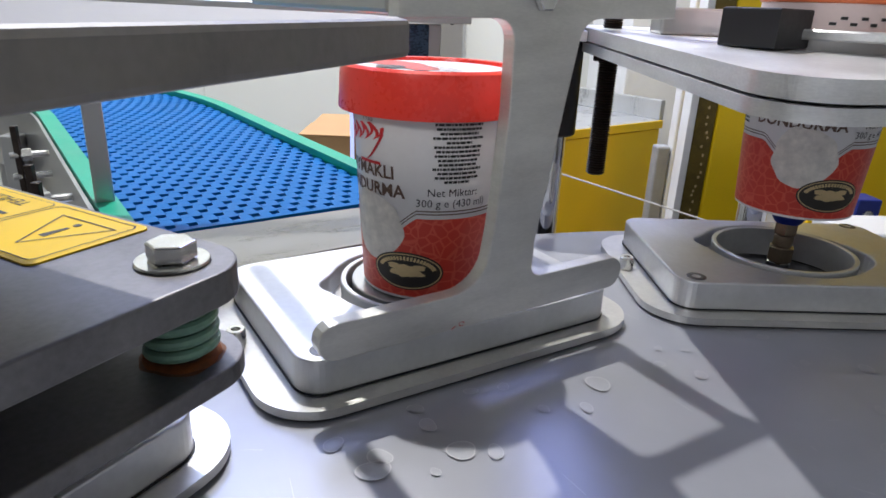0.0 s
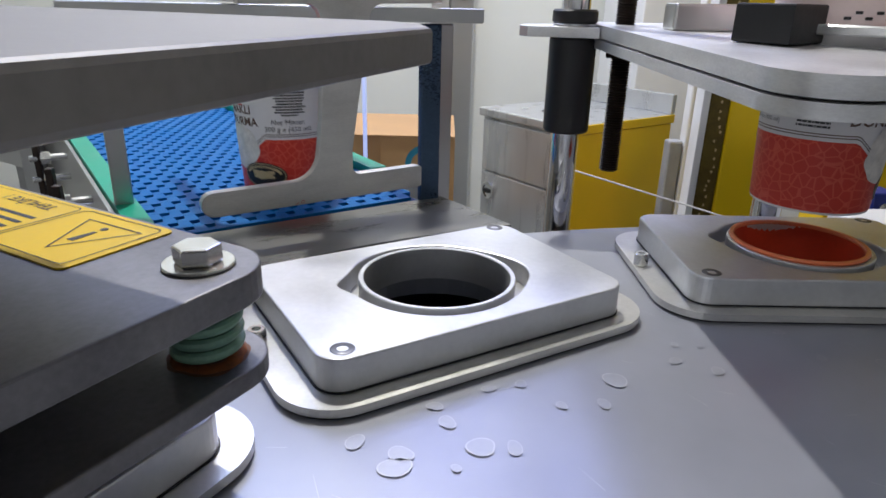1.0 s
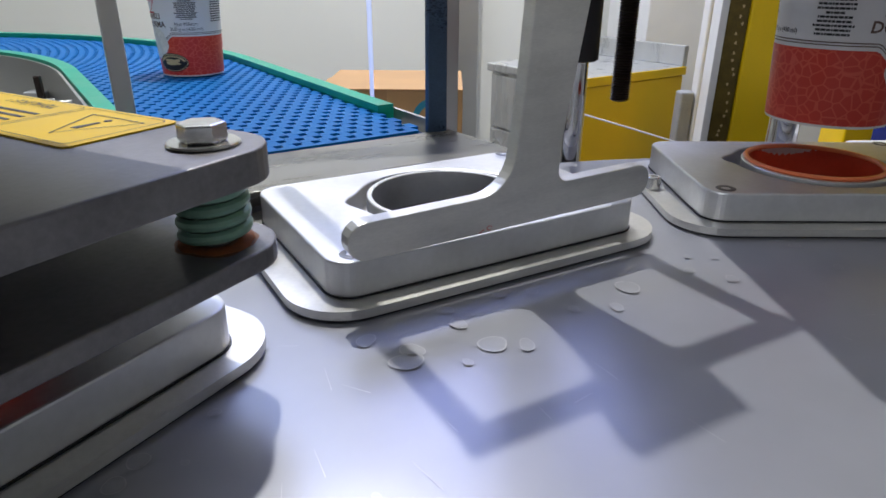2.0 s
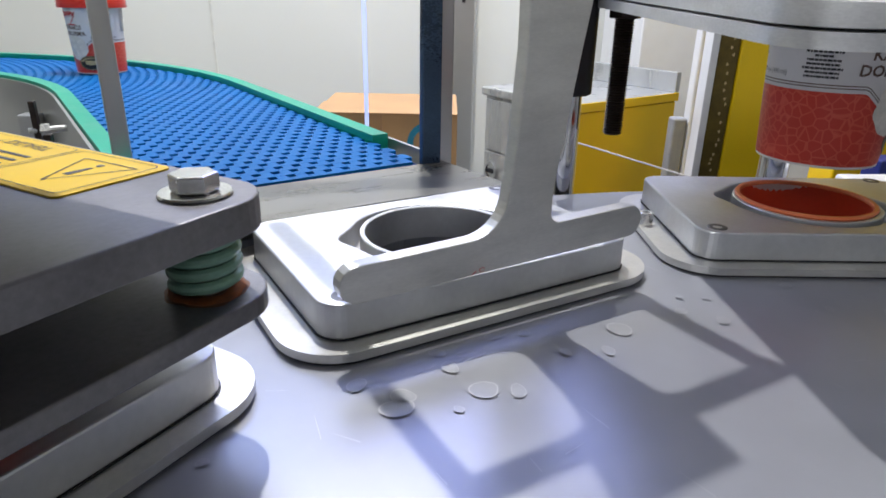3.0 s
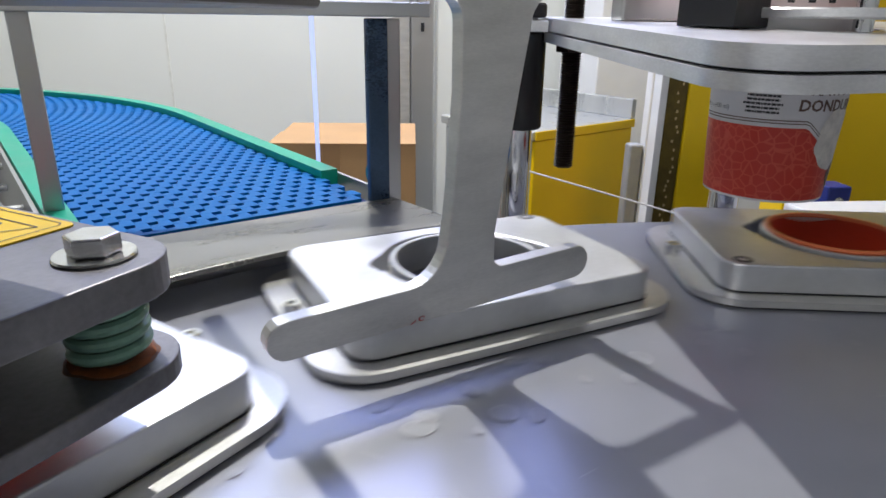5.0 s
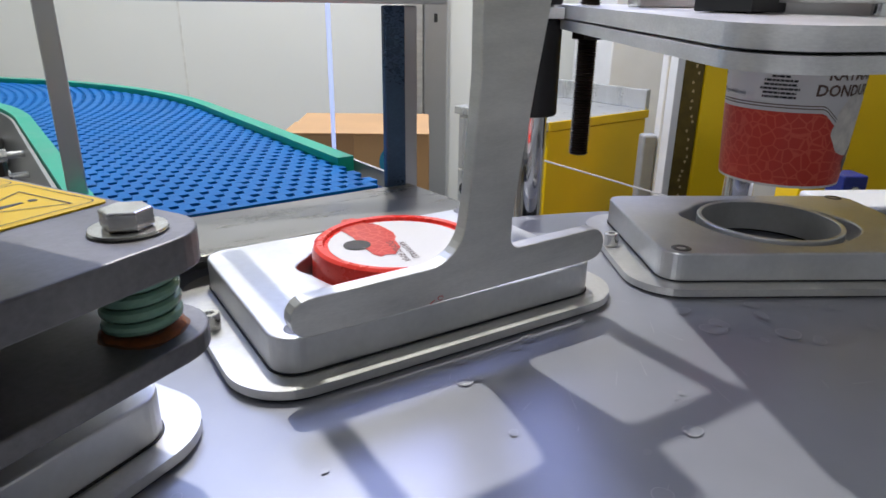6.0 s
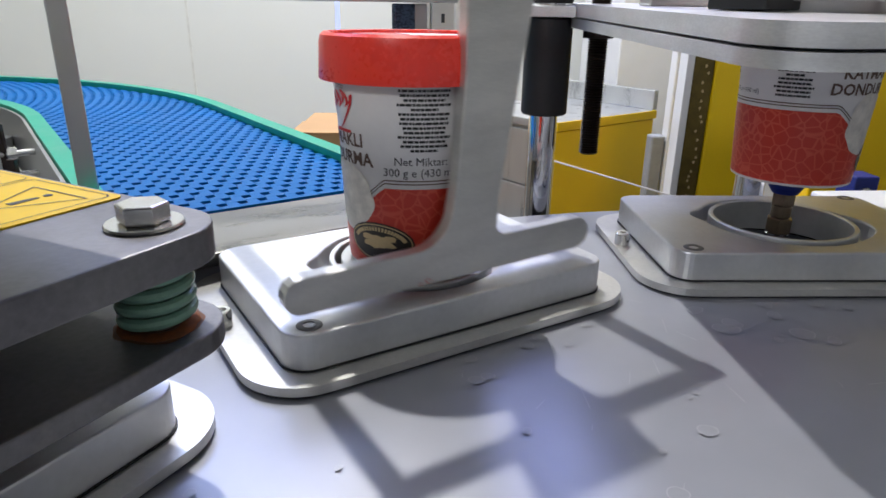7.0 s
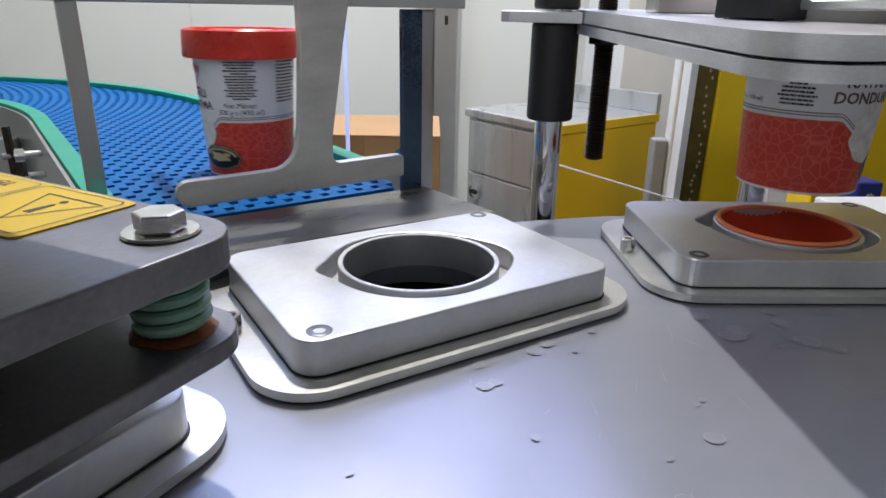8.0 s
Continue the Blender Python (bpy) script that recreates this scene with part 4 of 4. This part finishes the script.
# ---- machine frame under the turntable ----
mf = thing("machine_frame", "steel machine frame under the turntable", "machine frame")
part("column", rod(0.16, FLOOR_Z, -0.0125, 0.002), "steel", mf, "", True)
mf.children[0].matrix_local = pose(CX, CY, 0)
# Black tray and skirt added to block light below the open holder bores.
part("tray", prism(circle(0.56, 64, CX, CY), -0.32, -0.30), "black", mf)
sk = lathe([(0.560, -0.30), (0.560, -0.0125), (0.566, -0.0125), (0.566, -0.30)], 96, closed=True)
sk.transform(pose(CX, CY, 0))
part("skirt", sk, "black", mf, "", True)


# ---- belt links: raised staggered pads ----
def link_mesh(p, w):
    """A T-shaped belt link: a bar across and a leg that meets the next row, so that small L-shaped holes stay open."""
    return prism([(-0.50 * p, -0.5 * w), (-0.10 * p, -0.5 * w), (0.50 * p, -0.46 * w), (0.50 * p, 0.06 * w), (0.02 * p, 0.10 * w), (-0.06 * p, 0.5 * w), (-0.50 * p, 0.5 * w)], -0.0035, 0.0)


PITCH, COLS = 0.0135, 14
cw = BELT_W / COLS
lm = link_mesh(PITCH * 0.985, cw * 0.985)
link_me = bpy.data.meshes.new("link")
lm.to_mesh(link_me)
link_me.materials.append(M["belt"])
rest = bmesh.new()
count = 0
s, row = -0.040, 0
while s < 1.42:
    for c in range(COLS + 1):
        off = -H + cw * (c + (0.5 if row % 2 else 0.0))
        if abs(off) > H - cw * 0.30:
            continue
        p = belt_at(s, off, BELT_Z)
        m = pose(p.x, p.y, p.z, 0, 0, belt_turn(s))
        if count < 300:
            ob = new("link", link_me)
            ob.parent, ob.matrix_local = belt, m
            count += 1
        else:
            vs = [rest.verts.new(m @ v_.co) for v_ in lm.verts]
            for f in lm.faces:
                rest.faces.new([vs[v_.index] for v_ in f.verts])
    s += PITCH
    row += 1
tagged(part("belt_surface", rest, "belt", conv), kind="stuff")


# ---- what moves ----
def motions():
    turn = [(0.0, 0.0), (4.75, 0.0), (4.95, -4.0), (5.2, -15.0), (5.45, -26.0), (5.65, -30.0), (8.0, -30.0)]
    for ob in (table, *holders):
        walk(ob, [(t, pose(CX, CY, 0, 0, 0, a)) for t, a in turn])
    run = Vector((math.cos(radians(121.0)), math.sin(radians(121.0)), 0))
    slide = Vector((math.cos(radians(116.0)), math.sin(radians(116.0)), 0))
    start = V * -0.0665

    def push_at(s):
        p = start + run * s
        return pose(p.x, p.y, 0.0287 + 0.012 * s, 0, -1.1, FACE)
    pushed = [(0.0, 0.0), (0.1, 0.010), (0.2, 0.036), (0.3, 0.070), (0.4, 0.096), (0.5, 0.126), (0.6, 0.155), (0.7, 0.185), (0.8, 0.205), (0.9, 0.212), (1.0, 0.215), (1.1, 0.215),
              (1.2, 0.200), (1.3, 0.125), (1.4, 0.075), (1.5, 0.022), (1.6, 0.003), (1.7, 0.0), (6.85, 0.0), (7.0, 0.020), (7.1, 0.048), (7.2, 0.083), (7.3, 0.116), (7.4, 0.139), (7.5, 0.160),
              (7.6, 0.186), (7.7, 0.206), (7.8, 0.213), (8.0, 0.215)]
    walk(pusher, [(t, push_at(s)) for t, s in pushed])

    def ahead(s):
        """Where a cup stands that the pusher has moved by s."""
        gap = 0.0665 - 0.0500
        k = max(0.0, s - gap)
        return slide * k - Vector((0, 0, 0.003 * min(1.0, k / 0.06)))

    def on_belt(s, off=0.022):
        return belt_at(s, off, BELT_Z + 0.001)
    rows = [(t, pose(ahead(s).x + 0.004, ahead(s).y, UP_Z + ahead(s).z, 0, 0, 0)) for t, s in pushed if t <= 0.8]
    for t, s in ((0.9, 0.012), (1.0, 0.036), (1.1, 0.070), (1.2, 0.105), (1.5, 0.21), (2.0, 0.36), (3.0, 0.68), (3.5, 0.83), (4.5, 1.12), (8.0, 1.30)):
        p = on_belt(s)
        rows.append((t, pose(p.x, p.y, p.z, 0, 0, belt_turn(s) - BELT_A)))
    walk(cup_a, rows)
    # second cup: rides in the next holder, then is lifted and pushed out
    rows = []
    hubm = pose(CX, CY, 0)
    seat = at_station(1).translation
    for t, a in turn:
        if t <= 5.7:
            q = hubm @ (Matrix.Rotation(radians(a), 4, "Z") @ seat)
            rows.append((t, pose(q.x, q.y, DOWN_Z, 0, 0, a + 30)))
    rows += [(6.42, pose(0, 0, DOWN_Z)), (6.5, pose(0.001, 0, DOWN_Z + 0.0245)), (6.6, pose(0.002, 0, DOWN_Z + 0.0605)), (6.7, pose(0.003, 0, DOWN_Z + 0.0945)), (6.78, pose(0.004, 0, UP_Z - 0.001)), (6.85, pose(0.004, 0, UP_Z))]
    rows += [(t, pose(ahead(s).x + 0.004, ahead(s).y, UP_Z + ahead(s).z)) for t, s in pushed if 6.9 < t <= 7.7]
    for t, s in ((7.8, 0.012), (7.9, 0.036), (8.0, 0.070)):
        p = on_belt(s)
        rows.append((t, pose(p.x, p.y, p.z)))
    walk(cup_b, rows)
    low, high = -0.285, UP_Z - 0.0005
    walk(lifter, [(0.0, pose(0, 0, high)), (0.38, pose(0, 0, high)), (0.5, pose(0, 0, high - 0.06)), (0.65, pose(0, 0, low)), (6.0, pose(0, 0, low)), (6.35, pose(0, 0, DOWN_Z - 0.001)),
                  (6.42, pose(0, 0, DOWN_Z - 0.0005)), (6.5, pose(0, 0, DOWN_Z + 0.0240)), (6.6, pose(0, 0, DOWN_Z + 0.0600)), (6.7, pose(0, 0, DOWN_Z + 0.0940)), (6.78, pose(0, 0, high - 0.001)), (6.85, pose(0, 0, high)),
                  (7.2, pose(0, 0, high)), (7.32, pose(0, 0, high - 0.06)), (7.45, pose(0, 0, low)), (8.0, pose(0, 0, low))])
    # empty cups: drawn from the stack into the holder by the suction cup
    hang, sit = 0.0545, 0.0245 - 0.1075
    x, y = C_IN.x, C_IN.y

    def drop(t0):
        return [(t0, hang), (t0 + 0.1, 0.026), (t0 + 0.2, 0.005), (t0 + 0.3, -0.028), (t0 + 0.4, -0.060), (t0 + 0.5, sit)]
    rows = [(0.0, pose(x, y, hang))] + [(t, pose(x, y, z_)) for t, z_ in drop(0.3)]
    seat = at_station(-1).translation
    for t, a in turn:
        if t >= 4.75:
            q = hubm @ (Matrix.Rotation(radians(a), 4, "Z") @ seat)
            rows.append((t, pose(q.x, q.y, sit, 0, 0, a)))
    walk(cup_c, rows)
    nest = 0.0168
    walk(cup_d, [(0.0, pose(x, y, hang + nest)), (0.6, pose(x, y, hang + nest)), (0.7, pose(x, y, hang + 0.013)), (0.8, pose(x, y, hang + 0.003)), (1.0, pose(x, y, hang)), (7.15, pose(x, y, hang))]
         + [(t, pose(x, y, z_)) for t, z_ in drop(7.2)] + [(8.0, pose(x, y, sit))])
    walk(cup_e, [(0.0, pose(x, y, hang + 2 * nest)), (0.6, pose(x, y, hang + 2 * nest)), (0.9, pose(x, y, hang + nest)), (7.6, pose(x, y, hang + nest)), (7.8, pose(x, y, hang + 0.0125)), (7.9, pose(x, y, hang + 0.004)), (8.0, pose(x, y, hang))])
    rows = [(0.0, hang)] + drop(0.3) + [(1.0, sit - 0.15), (6.4, sit - 0.15), (6.6, 0.005), (6.72, 0.048), (6.8, hang), (7.15, hang)] + drop(7.2) + [(7.9, sit - 0.15), (8.0, sit - 0.15)]
    walk(sucker, [(t, pose(x, y, z_ + 0.0015)) for t, z_ in rows])


motions()
